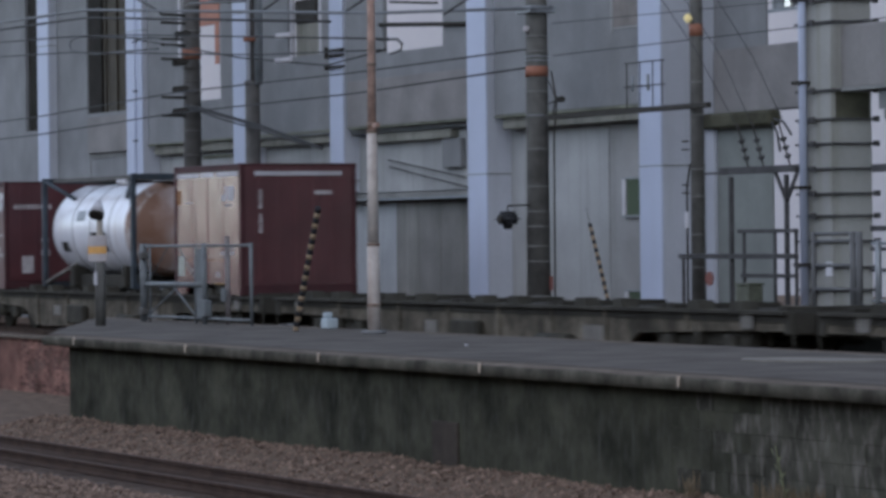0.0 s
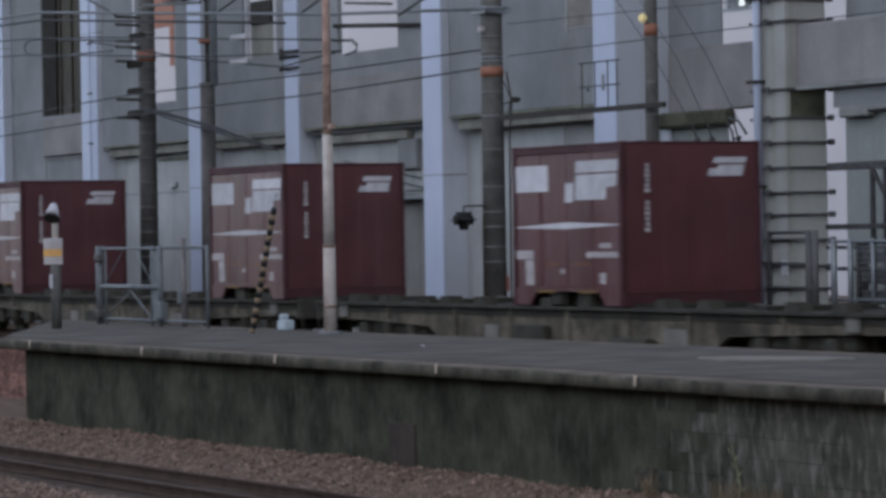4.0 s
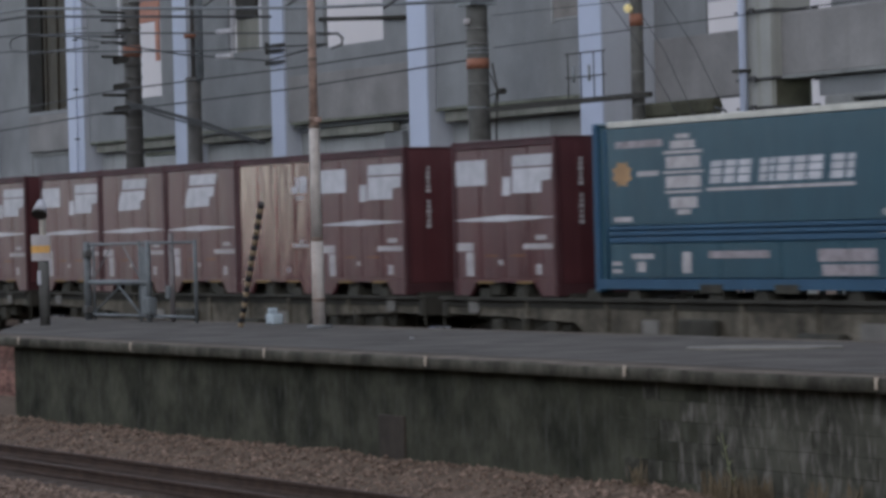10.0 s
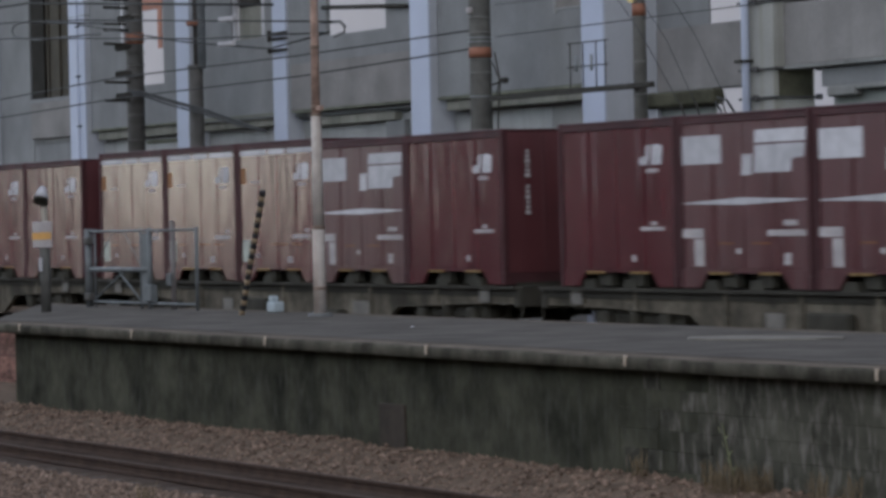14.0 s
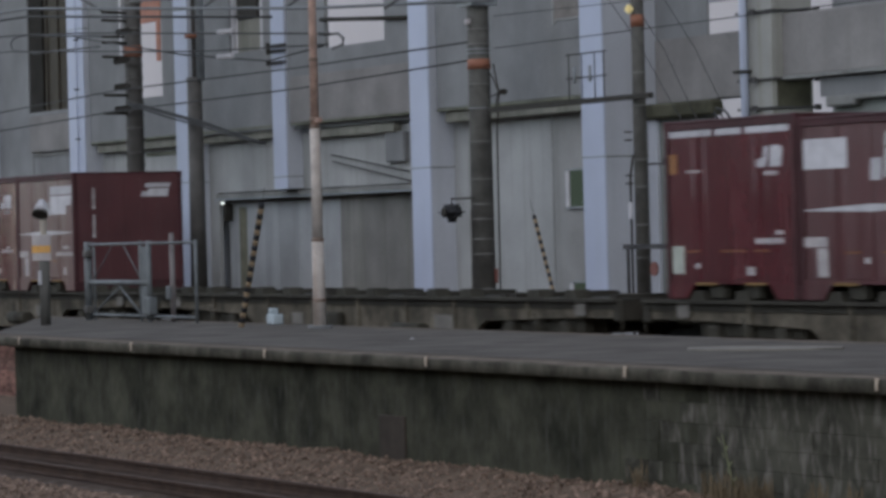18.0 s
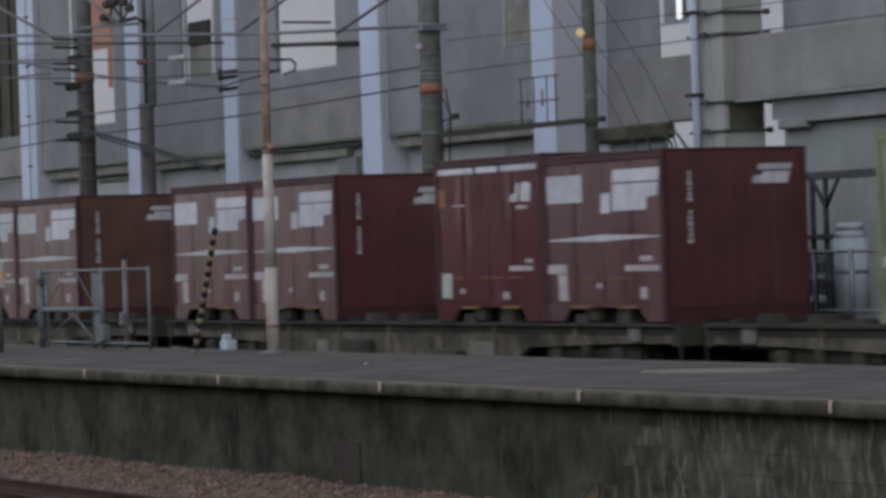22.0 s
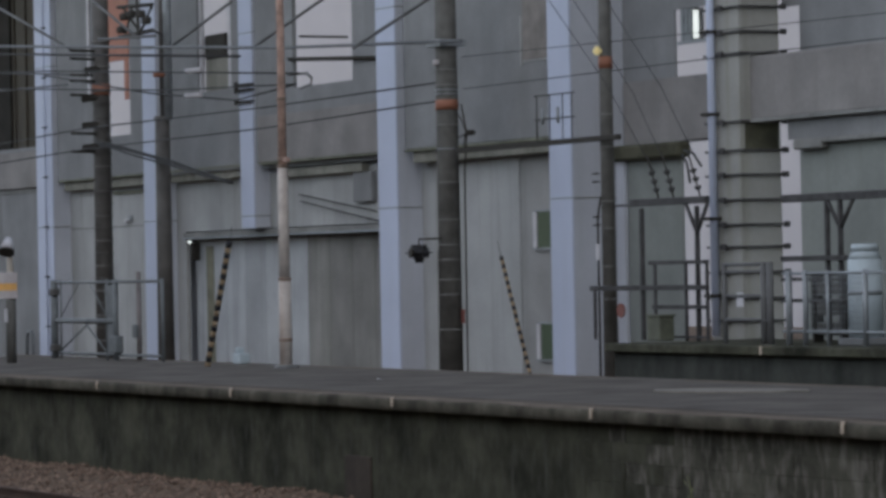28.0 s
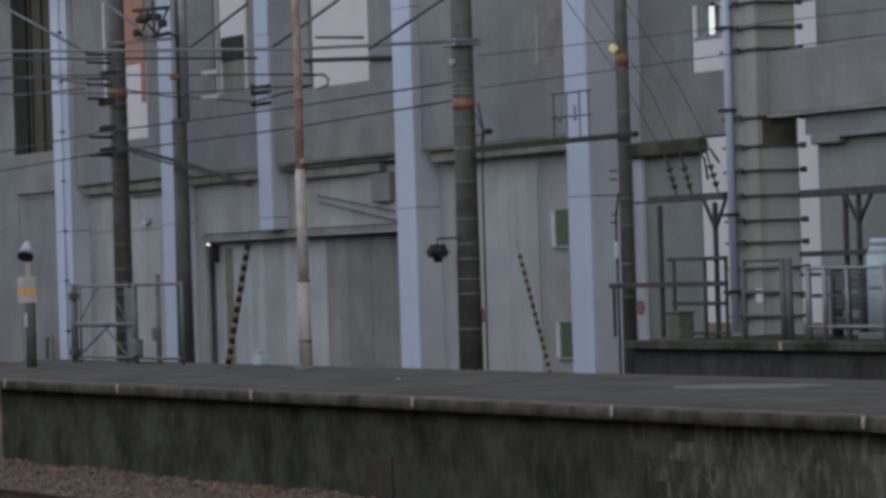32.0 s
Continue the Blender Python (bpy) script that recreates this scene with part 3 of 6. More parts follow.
GREY = "grey concrete wall panel of the elevated structure"
B0, TOPZ, PY = 5.81, 12.0, 33.15
wall_a = thing("wall_panel", (0, 0, 0), GREY, "wall", "", "structure")
part("panel", bevel(boxes((-66.3, -59.6, PY, PY + 0.35, B0, TOPZ)), 0.02), CONCRETE, wall_a)
part("blind_window_frame", boxes((-60.96, -60.90, PY - 0.03, PY - 0.002, 7.3, 8.3), (-60.9, -59.8, PY - 0.02, PY - 0.002, 7.36, 7.39)), WALL_PALE, wall_a, "faded pale window frame")
part("blind", boxes((-60.89, -59.7, PY - 0.015, PY - 0.002, 7.4, 9.2)), mat("brownish_blind", (0.19, 0.175, 0.16), 0.9, var=0.2), wall_a, "brownish blind")
wall_with_hole("wall_panel", -74.15, -67.36, PY, B0, TOPZ, -72.02, -68.85, 7.47, 11.0, CONCRETE, GREY + " with a large opening")
wall_with_hole("wall_panel", -79.92, -74.6, PY, B0 - 0.1, TOPZ, -77.6, -75.55, 7.65, 11.2, CONCRETE, GREY + " with a window opening")
wall_with_hole("wall_panel", -87.3, -80.8, PY, B0, TOPZ, -83.7, -82.05, 6.84, 11.3, CONCRETE, GREY + " with a tall opening")
wall_with_hole("wall_panel", -95.0, -88.2, PY + 0.1, 0.7, TOPZ, -92.4, -89.25, 6.82, 11.5, CONCRETE, GREY + " with a shuttered opening")
wall_with_hole("wall_panel", -103.0, -95.9, PY + 0.1, 0.7, TOPZ, -97.8, -96.1, 6.5, 11.5, CONCRETE, GREY + " with a dark opening")
solid("wall_panel", boxes((-130, -102.9, PY + 0.1, PY + 0.4, 0.7, TOPZ)), CONCRETE, GREY, "wall", "", "structure")
wall_with_hole("wall_panel", -60.2, -55.1, 34.2, 5.56, TOPZ, -56.70, -55.2, 6.80, 8.12, CONCRETE, GREY + " beside the banded pier", 0.04)
right_beam = thing("beam", (0, 0, 0), "deep grey concrete beam with dark stained underside", "beam", "", "structure")
part("girder", bevel(boxes((-53.05, -10, 33.2, 33.7, 5.80, 6.93)), 0.03), CONCRETE_WARM, right_beam)
part("soffit_lip", bevel(boxes((-53.0, -10, 33.14, 33.4, 5.74, 5.81)), 0.01), CONCRETE_DARK, right_beam)
part("spandrel", bevel(boxes((-73.97, -67.36, PY - 0.05, PY - 0.003, B0, 6.9)), 0.012), CONCRETE_WARM, thing("wall_panel", (0, 0, 0), GREY + " standing a little proud", "wall", "", "structure"))
part("spandrel", bevel(boxes((-58.62, -55.12, 34.13, 34.197, 5.585, 6.82)), 0.012), CONCRETE_WARM, thing("wall_panel", (0, 0, 0), GREY + " under an opening", "wall", "", "structure"))
solid("pilaster", bevel(boxes((-58.62, -58.3, 33.93, 34.028, 0.7, 5.55)), 0.012), COLUMN_SIDE, "narrow pale concrete pilaster beside a column", "pilaster", "", "structure")
# ledges under the wall panels
for x0, x1 in ((-66.3, -59.7), (-87.3, -80.9), (-79.9, -74.8)):
    lg = thing("beam_ledge", (0, 0, 0), "stained concrete ledge under a wall panel", "ledge", "", "structure")
    part("ledge", bevel(boxes((x0 + 0.15, x1, PY + 0.1, 33.575 if x0 > -70 else 33.495, B0 - 0.30, B0 - 0.06)), 0.02), LEDGE, lg)
    part("drip_edge", boxes((x0, x1, PY - 0.02, PY + 0.3, B0 - 0.05, B0 - 0.002)), MOSSY, lg)
lg = thing("beam_ledge", (0, 0, 0), "short greenish stained concrete ledge under a wall panel", "ledge", "", "structure")
part("ledge", bevel(boxes((-73.2, -68.82, 33.3, 33.498, 5.42, 5.62)), 0.02), LEDGE, lg)
part("drip_edge", boxes((-73.97, -67.38, PY - 0.04, PY + 0.3, B0 - 0.05, B0 - 0.002)), MOSSY, lg)
solid("bracket_post", bevel(boxes((-69.4, -68.45, 33.36, 33.498, 4.75, 5.42)), 0.02), CONCRETE, "grey concrete post under the ledge", "beam", "", "structure")
solid("soffit", boxes((-74.2, -67.3, 33.3, 33.6, 5.66, 5.76)), CONCRETE, "grey soffit behind the wall panel", "soffit", "", "structure")
# lower walls
solid("lower_wall", boxes((-96, -63.05, 34.0, 34.12, 0.7, 5.8)), WALL_PALE, "pale grey rendered wall under the elevated line", "wall", "", "structure")
solid("lower_wall", boxes((-60.2, -56.25, 34.03, 34.07, 0.7, 5.58)), WALL_GREEN, "dull grey wall beside the steel stand", "wall", "", "structure")
solid("lower_wall", boxes((-61.95, -59.64, 33.6, 33.7, 0.7, 5.54)), CONCRETE_MID, "dull grey wall with small windows", "wall", "", "structure")
solid("lower_wall", boxes((-66.38, -61.952, 33.58, 33.7, 0.7, 5.54)), WALL_PALE, "pale grey rendered wall between two columns", "wall", "", "structure")
solid("lower_wall", boxes((-62.4, -59.6, 36.0, 36.03, 0.7, 5.8)), CONCRETE_DARK, "grimy grey wall behind the stand", "wall", "", "structure")
for x0, x1, z0 in ((-87.4, -80.82, 0.7), (-79.95, -79.35, 0.7), (-79.349, -75.26, 4.27), (-74.4, -67.3, 4.27)):
    solid("lower_wall", boxes((x0, x1, 33.5, 33.6, z0, 5.58)), WALL_PALE, "pale grey rendered wall under a wall panel", "wall", "", "structure")
solid("lower_wall", boxes((-51.26, -10, 33.46, 33.6, 0.7, 5.388)), WALL_GREEN, "grey wall beyond the banded pier", "wall", "", "structure")
solid("upper_wall", boxes((-52.02, -10, 34.0, 34.12, 6.9, 12.0), (-51.4, -10, 33.3, 33.42, 5.39, 5.79), (-52.6, -10, 34.0, 34.12, 5.9, 6.9), (-52.6, -52.02, 34.0, 34.12, 7.86, 12.0)), CONCRETE, "grey wall panel above the deep beam", "wall", "", "structure")
solid("lintel", bevel(boxes((-51.2, -50.3, 33.26, 33.45, 5.20, 5.386)), 0.03), CONCRETE_DARK, "dark stained lintel end", "beam", "", "structure")
solid("awning", bevel(boxes((-50.3, -30, 33.27, 33.40, 5.30, 5.386)), 0.02), CONCRETE_DARK, "thin dark drip edge along the grey wall", "awning", "", "structure")
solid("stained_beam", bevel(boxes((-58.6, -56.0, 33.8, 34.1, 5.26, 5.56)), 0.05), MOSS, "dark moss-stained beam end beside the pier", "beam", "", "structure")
# the second box is an unseen overhang added to shade the upper left walls
solid("viaduct_deck", boxes((-160, 10, 33.0, 43.0, 12.0, 13.2), (-160, -62.5, 31.8, 33.0, 12.004, 13.2)), CONCRETE, "concrete deck of the elevated line with an added unseen overhang", "deck", "", "structure")

for x0, z0, z1 in ((-61.33, 3.61, 4.34), (-61.26, 1.35, 2.06)):
    w = thing("window", (0, 0, 0), "small window with a pale frame and greenish glass", "window", "small windows in the recess", "")
    part("frame_left", bevel(boxes((x0, x0 + 0.14, 33.53, 33.603, z0, z1)), 0.01), WHITE, w)
    part("frame_sill", boxes((x0, x0 + 1.0, 33.53, 33.603, z0 - 0.05, z0)), GALV, w)
    part("frame_head", boxes((x0, x0 + 1.0, 33.54, 33.603, z1, z1 + 0.04)), GALV, w)
    part("pane", boxes((x0 + 0.15, x0 + 1.0, 33.56, 33.603, z0, z1)), PANE_GREEN, w, "greenish glass pane")

# joints and pipe clips on the far walls
jt = thing("wall_joints", (0, 0, 0), "dark joints between the far wall panels", "joint", "", "structure")
part("upright_joint", boxes((-92.2, -92.13, PY + 0.085, PY + 0.11, 0.8, 6.7)), CONCRETE_DARK, jt)
part("level_joint", boxes((-92.13, -88.3, PY + 0.07, PY + 0.11, 5.56, 5.66)), CONCRETE_DARK, jt)
part("level_joint", boxes((-94.9, -92.2, PY + 0.085, PY + 0.11, 4.64, 4.69)), CONCRETE_DARK, jt)
part("beam_front", bevel(boxes((-92.1, -88.3, PY - 0.02, PY + 0.099, 5.68, 6.7)), 0.02), CONCRETE_WARM, jt)
part("level_joint", boxes((-87.3, -80.9, 33.485, 33.502, 4.48, 4.51)), CONCRETE_DARK, jt)
part("lintel", bevel(boxes((-84.1, -81.0, 33.45, 33.502, 5.33, 5.41)), 0.01), MOSSY, jt)
pc = thing("conduit", (-87.78, 32.95, 0), "thin pale conduit with dark clips on a column", "pipe")
part("tube", tube(bmesh.new(), [(0, 0, 1.0), (0, 0, 11.5)], 0.022, 8), PAINT_PALE, pc)
for k in range(7):
    part("clip", boxes((-0.1, 0.1, -0.03, 0.05, 1.85 + 1.35 * k, 1.89 + 1.35 * k)), STEEL_DARK, pc)

# shutters and boards inside the openings
sh = thing("shutter", (0, 0, 0), "brown slatted shutter in a tall opening", "shutter")
part("backing", boxes((-93.9, -89.0, 33.348, 33.6, 6.7, 11.6)), BROWN_SHUTTER, sh)
# near-black sheet in place of the dark interior at the left
part("dark_panel", bevel(boxes((-92.38, -91.3, 33.28, 33.34, 6.84, 11.5)), 0.01), DARK_INTERIOR, sh)
for k in range(2):
    part("slat", bevel(boxes((-91.1 + 0.9 * k, -91.0 + 0.9 * k, 33.30, 33.346, 6.82, 11.5)), 0.01), BROWN_SHUTTER, sh)
sh = thing("shutter", (0, 0, 0), "near-black sheet painting the dark interior of an opening", "shutter")
part("panel", boxes((-99.6, -96.0, 33.348, 33.7, 6.4, 11.6)), DARK_INTERIOR, sh)
bd = thing("board", (0, 0, 0), "orange and white board hung in a tall opening", "sign")
part("orange_panel", bevel(boxes((-83.68, -82.25, 33.2, 33.24, 8.78, 10.9)), 0.02), ORANGE, bd)
part("hanger", boxes((-83.72, -82.03, 33.243, 33.3, 10.6, 10.7)), STEEL_DARK, bd)
part("white_post", bevel(boxes((-84.9, -84.76, 33.1, 33.148, 8.0, 10.6)), 0.01), WHITE, bd, "narrow white post")
part("post", boxes((-82.55, -82.28, 33.2, 33.23, 7.75, 8.78)), ORANGE, bd)
wi = thing("window", (0, 0, 0), "window with white frames and a dark box", "window")
part("frame_left", boxes((-77.6, -77.5, 33.2, 33.3, 7.65, 11.2)), WHITE, wi)
part("frame_right", boxes((-75.85, -75.36, 33.2, 33.3, 7.65, 11.2)), WHITE, wi)
part("dark_unit", bevel(boxes((-77.5, -76.25, 33.3, 33.655, 8.46, 9.05)), 0.03), STEEL_DARK, wi)
part("light_unit", bevel(boxes((-77.66, -77.46, 33.22, 33.3, 8.36, 8.97)), 0.02), WHITE, wi)
part("head_rail", boxes((-77.62, -75.5, 33.24, 33.68, 11.1, 11.22)), STEEL_DARK, wi)
part("lower_pane", boxes((-77.5, -75.85, 33.33, 33.36, 7.65, 8.45)), LEDGE, wi)
rl = thing("railing", (0, 0, 0), "thin dark railing across a large opening", "railing")
for x0, x1, z0, z1, r in ((-72.1, -67.45, 8.13, 7.87, 0.05), (-71.5, -69.0, 8.62, 8.43, 0.028)):
    part("bar", tube(bmesh.new(), [(x0, 33.1, z0), (x1, 33.1, z1)], r), STEEL_DARK, rl)
fl = thing("tube_light", (0, 0, 0), "lit white fluorescent tube in an opening", "lamp")
part("hanger", boxes((-57.3, -57.2, 35.0, 35.06, 8.2, 12.0)), STEEL_DARK, fl)
part("housing", bevel(boxes((-57.65, -57.0, 34.99, 35.05, 7.56, 8.2)), 0.01), WHITE, fl)
for x in (-57.58, -57.3):
    part("tube", bevel(boxes((x, x + 0.2, 34.95, 34.988, 7.62, 8.16)), 0.015), LAMP_WHITE, fl, "glowing white tube")

wi = thing("window", (0, 0, 0), "grey window frame in the opening beside the banded pier", "window")
part("frame", boxes((-56.70, -55.2, 34.22, 34.28, 7.44, 7.50), (-56.52, -56.42, 34.22, 34.28, 7.50, 8.12), (-56.36, -56.28, 34.22, 34.28, 7.50, 8.12), (-56.2, -56.15, 34.22, 34.28, 7.50, 8.12)), GALV, wi)
# pale buildings seen through the openings
for x0, x1, y0, h, lab in ((-330, -262, 104, 44, "tall pale apartment building far behind the line"), (-258, -105, 95, 40, "white building behind the elevated line")):
    ab = thing("apartment_building", (0, 0, 0), lab, "building", "pale buildings", "")
    part("wall", boxes((x0, x1, y0, y0 + 14, -0.2, h)), WHITE_WALL, ab)
    part("roof", boxes((x0 - 0.3, x1 + 0.3, y0 - 0.3, y0 + 14.3, h, h + 0.5)), CONCRETE, ab)

# shed between the columns
shed = thing("shed", (0, 0, 0), "low grey boarded shed with a flat lipped roof", "shed")
part("body", boxes((-79.3, -67.4, 33.82, 33.99, 0.7, 4.06)), SHED_SHEET, shed)
part("wall_board", bevel(boxes((-79.34, -78.71, 33.75, 33.822, 0.72, 4.05)), 0.008), SHED_SHEET, shed)
for k in range(9):
    x0 = -78.7 + 1.2 * k
    part("wall_board", bevel(boxes((x0 + 0.008, x0 + 1.19, 33.75, 33.822, 0.72, 4.05)), 0.008), SHED_DARK if k > 4 else SHED_SHEET, shed)
part("roof", bevel(boxes((-79.3, -67.4, 33.4, 33.99, 4.13, 4.24)), 0.01), CONCRETE_DARK, shed, "dark flat roof")
part("roof_edge", bevel(boxes((-79.32, -67.4, 33.37, 33.43, 4.075, 4.128)), 0.01), GALV, shed, "bright metal roof edge")
part("fascia", boxes((-79.2, -67.5, 33.5, 33.98, 4.062, 4.128)), CONCRETE_DARK, shed)
# no real post: a darker olive strip paints the shadow gap at the door
part("corner_post", boxes((-78.65, -78.2, 33.735, 33.76, 0.75, 3.9)), mat("olive_gap_shade", (0.16, 0.155, 0.11), 0.8), shed)
lp = thing("wall_lamp", (0, 0, 0), "small wall lamp with a white glint under the shed roof", "lamp")
part("bracket", boxes((-79.05, -78.95, 33.5, 33.7, 3.55, 4.0)), STEEL_DARK, lp)
part("bulb", bevel(boxes((-79.08, -79.0, 33.42, 33.5, 3.98, 4.05)), 0.02), LAMP_WHITE, lp)
fx = thing("wall_fixture", (-83.15, 33.4, 4.64), "small white fixture on the grey wall", "fixture")
part("body", bevel(boxes((-0.12, 0.12, 0.0, 0.1, -0.05, 0.05)), 0.02), WHITE, fx)
part("arm", boxes((0.12, 0.3, 0.03, 0.08, 0.0, 0.12)), GALV, fx)
dp = thing("drainpipe", (0, 0, 0), "pale drain pipe with brackets on the banded pier", "pipe")
part("pipe", tube(bmesh.new(), [(-53.27, 32.88, 1.9), (-53.27, 32.88, 12)], 0.075, 12), PAINT_PALE, dp)
for z in (2.6, 4.0, 5.9, 7.4, 8.8):
    part("clip", boxes((-53.45, -53.19, 32.75, 33.0, z, z + 0.06)), STEEL_DARK, dp)
pier = thing("pier", (0, 0, 0), "concrete pier strapped with dark steel bands", "pier", "", "structure")
part("shaft", bevel(boxes((-53.6, -52.45, 33.0, 33.84, 0.7, 12.0)), 0.03, 2), PIER, pier)
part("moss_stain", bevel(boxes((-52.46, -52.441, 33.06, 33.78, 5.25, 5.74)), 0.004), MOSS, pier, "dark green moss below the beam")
for z in (2.17, 2.58, 3.05, 3.51, 3.91, 4.36, 4.81, 5.25, 5.77, 7.0, 7.39, 7.84, 8.3, 8.75, 9.2):
    st = part("strap", bevel(boxes((-53.66, -52.38, 32.95, 33.88, z - 0.02, z + 0.02)), 0.006), STRAP, pier)
    part("bolt_lug", boxes((-53.05, -52.93, 32.88, 32.94, z - 0.05, z + 0.05)), STRAP, st)
    part("bolt_lug", boxes((-52.38, -52.33, 33.8, 33.92, z - 0.05, z + 0.05)), STRAP, st)


# ---- masts, wires and line-side equipment ----
def mast(x, y, r, top, base, material, label, bands=(), rings=()):
    t = thing("mast", (x, y, 0), label, "mast", "masts behind the freight track", "")
    part("pole", tube(bmesh.new(), [(0, 0, base), (0, 0, top)], r * 1.05, 20, r * 0.9), material, t)
    for z, h in bands:
        part("orange_band", tube(bmesh.new(), [(0, 0, z - h / 2), (0, 0, z + h / 2)], r * 1.04, 20), ORANGE_BAND, t, "faded orange band")
    for z in rings:
        part("clamp", tube(bmesh.new(), [(0, 0, z - 0.014), (0, 0, z + 0.014)], r * 1.07, 20), CLAMP, t)
    return t


M1 = mast(-79.87, 31.5, 0.225, 12.0, 0.7, MAST_BROWN, "dark brown ribbed steel mast", ((7.85, 0.28),), [1.6 + 0.62 * k for k in range(13)])
for k in range(22):
    part("rib", tube(bmesh.new(), [(0, 0, 1.3 + 0.31 * k - 0.02), (0, 0, 1.3 + 0.31 * k + 0.02)], 0.242, 16), MAST_BROWN, M1)
for z in (8.8, 8.6, 8.05, 7.7, 6.75, 6.3):
    part("arm", tube(bmesh.new(), [(0, 0, z), (0.3, -0.92, z)], 0.035), STEEL_DARK, M1)
M2 = mast(-75.95, 31.5, 0.195, 7.0, 0.7, MAST_BROWN, "two-part mast, brown below and grey above", ((8.0, 0.12),), (6.95,))
part("upper_pole", tube(bmesh.new(), [(0.17, 0.1, 6.9), (0.17, 0.1, 12.0)], 0.10, 16), GALV, M2, "slimmer grey upper pole")
part("second_pole", tube(bmesh.new(), [(-0.14, 0.1, 6.9), (-0.14, 0.1, 12.0)], 0.085, 14), MAST_BROWN, M2, "dark brown second upper pole")
M3 = mast(-61.1, 31.5, 0.225, 12.0, 0.7, MAST_WORN, "dark brown steel mast with an orange band", ((6.5, 0.2),), [2.0, 2.7, 3.0, 3.4, 3.7, 4.2, 4.95, 6.1, 6.9, 7.2])
part("cap_plate", bevel(boxes((-0.32, 0.3, -0.3, 0.3, 7.66, 7.8)), 0.01), GALV, M3)
part("cable_duct", tube(bmesh.new(), [(0.0, -0.27, 0.8), (0.0, -0.27, 3.6)], 0.016), CLAMP, M3)
part("side_cable", tube(bmesh.new(), [(0.3, 0.2, 0.8), (0.3, 0.22, 5.2), (0.34, 0.26, 5.9), (0.24, 0.2, 6.5)], 0.018), STEEL_DARK, M3)
part("bracket_cable", tube(bmesh.new(), [(0.15, 0.1, 6.4), (0.22, 0.2, 6.2), (0.32, 0.25, 5.95), (0.25, 0.22, 5.64)], 0.014), STEEL_DARK, M3)
fxl = part("bracket_lamp", bevel(boxes((0.38, 0.6, 0.2, 0.34, 5.87, 5.98)), 0.03, 2), STEEL_DARK, M3, "small dark lamp on a bracket")
part("lamp_arm", tube(bmesh.new(), [(0.12, 0.1, 5.82), (0.45, 0.27, 5.92)], 0.016), STEEL_DARK, fxl)
part("pale_fitting", bevel(boxes((-0.03, 0.11, -0.3, -0.2, 7.28, 7.4)), 0.02), OFF_WHITE, M3)
for z in (5.62, 6.72, 6.8):
    part("wire_band", tube(bmesh.new(), [(0, 0, z - 0.012), (0, 0, z + 0.012)], 0.238, 20), GALV, M3)
part("red_plate", boxes((0.16, 0.27, 0.14, 0.18, 2.12, 2.40)), RED, M3, "faded red plate")
M4 = mast(-54.71, 31.5, 0.126, 12.0, 0.7, MAST_WORN, "dark mast carrying a cross bar and a lit lamp", ((6.95, 0.22),), (2.6, 3.2, 3.9, 4.4, 5.4, 6.0))
part("lamp", bevel(boxes((-0.02, 0.11, -0.27, -0.12, 7.08, 7.24)), 0.04, 2), LAMP_WARM, M4, "small lit yellow lamp")
part("white_plate", boxes((-0.14, -0.05, -0.2, -0.17, 3.32, 3.62)), WHITE, M4)
part("side_cable", tube(bmesh.new(), [(-0.22, -0.1, 1.0), (-0.22, -0.1, 4.1), (-0.18, -0.05, 4.5)], 0.022), STEEL_DARK, M4)
for z in (3.95, 4.1, 4.75, 4.9):
    part("clip", boxes((-0.30, -0.12, -0.16, -0.1, z, z + 0.03)), STEEL_DARK, M4)
part("red_disc", tube(bmesh.new(), [(0.95, -0.3, 2.4), (0.95, -0.34, 2.4)], 0.13, 14), RED, M4, "faded red disc")

bar = thing("cross_bar", (0, 0, 0), "long dark steel cross bar with a small ladder frame", "bracket")
part("bar", bevel(boxes((-60.3, -53.9, 31.24, 31.34, 5.50, 5.60)), 0.01), STEEL_DARK, bar)
for x in (-57.0, -56.5, -56.0, -55.65):
    part("upright", tube(bmesh.new(), [(x, 31.3, 5.6), (x, 31.3, 6.45)], 0.012), STEEL_DARK, bar)
for z in (6.0, 6.45):
    part("rung", tube(bmesh.new(), [(-57.1, 31.3, z), (-55.55, 31.3, z)], 0.013), STEEL_DARK, bar)
for x in (-56.6, -56.0):
    part("insulator", tube(bmesh.new(), [(x, 31.2, 5.9), (x, 31.2, 6.2)], 0.03), GALV, bar)
bell = thing("crossing_bell", (-61.47, 31.0, 3.55), "black lantern-shaped signal on a thin bracket", "signal")
part("hood", tube(bmesh.new(), [(0, 0, -0.2), (0, 0, -0.05), (0, 0, 0.16)], 0.08, 14, 0.17), BLACK, bell)
part("visor", bevel(boxes((-0.38, 0.38, -0.16, 0.16, -0.10, 0.10)), 0.09, 3), BLACK, bell)
part("lens", tube(bmesh.new(), [(0, -0.16, 0), (0, -0.2, 0)], 0.09, 14), STEEL_DARK, bell)
part("arm", tube(bmesh.new(), [(0, 0, 0.16), (0, 0, 0.27), (0.45, 0.3, 0.28)], 0.02), STEEL_DARK, bell)


def wire(pts, r=0.016, material=WIRE, name="overhead_wire", label="thin dark overhead wire", sag=0.0):
    """A wire through the points, each span drawn with a slight sag."""
    P = [Vector(p) for p in pts]
    out = []
    for a, b in zip(P, P[1:]):
        n = 8 if sag else 2
        for k in range(n):
            q = a.lerp(b, k / n)
            q.z -= sag * 4 * (k / n) * (1 - k / n)
            out.append(q)
    out.append(P[-1])
    return solid(name, tube(bmesh.new(), out, r, 6), material, label, "wire", "overhead wires")


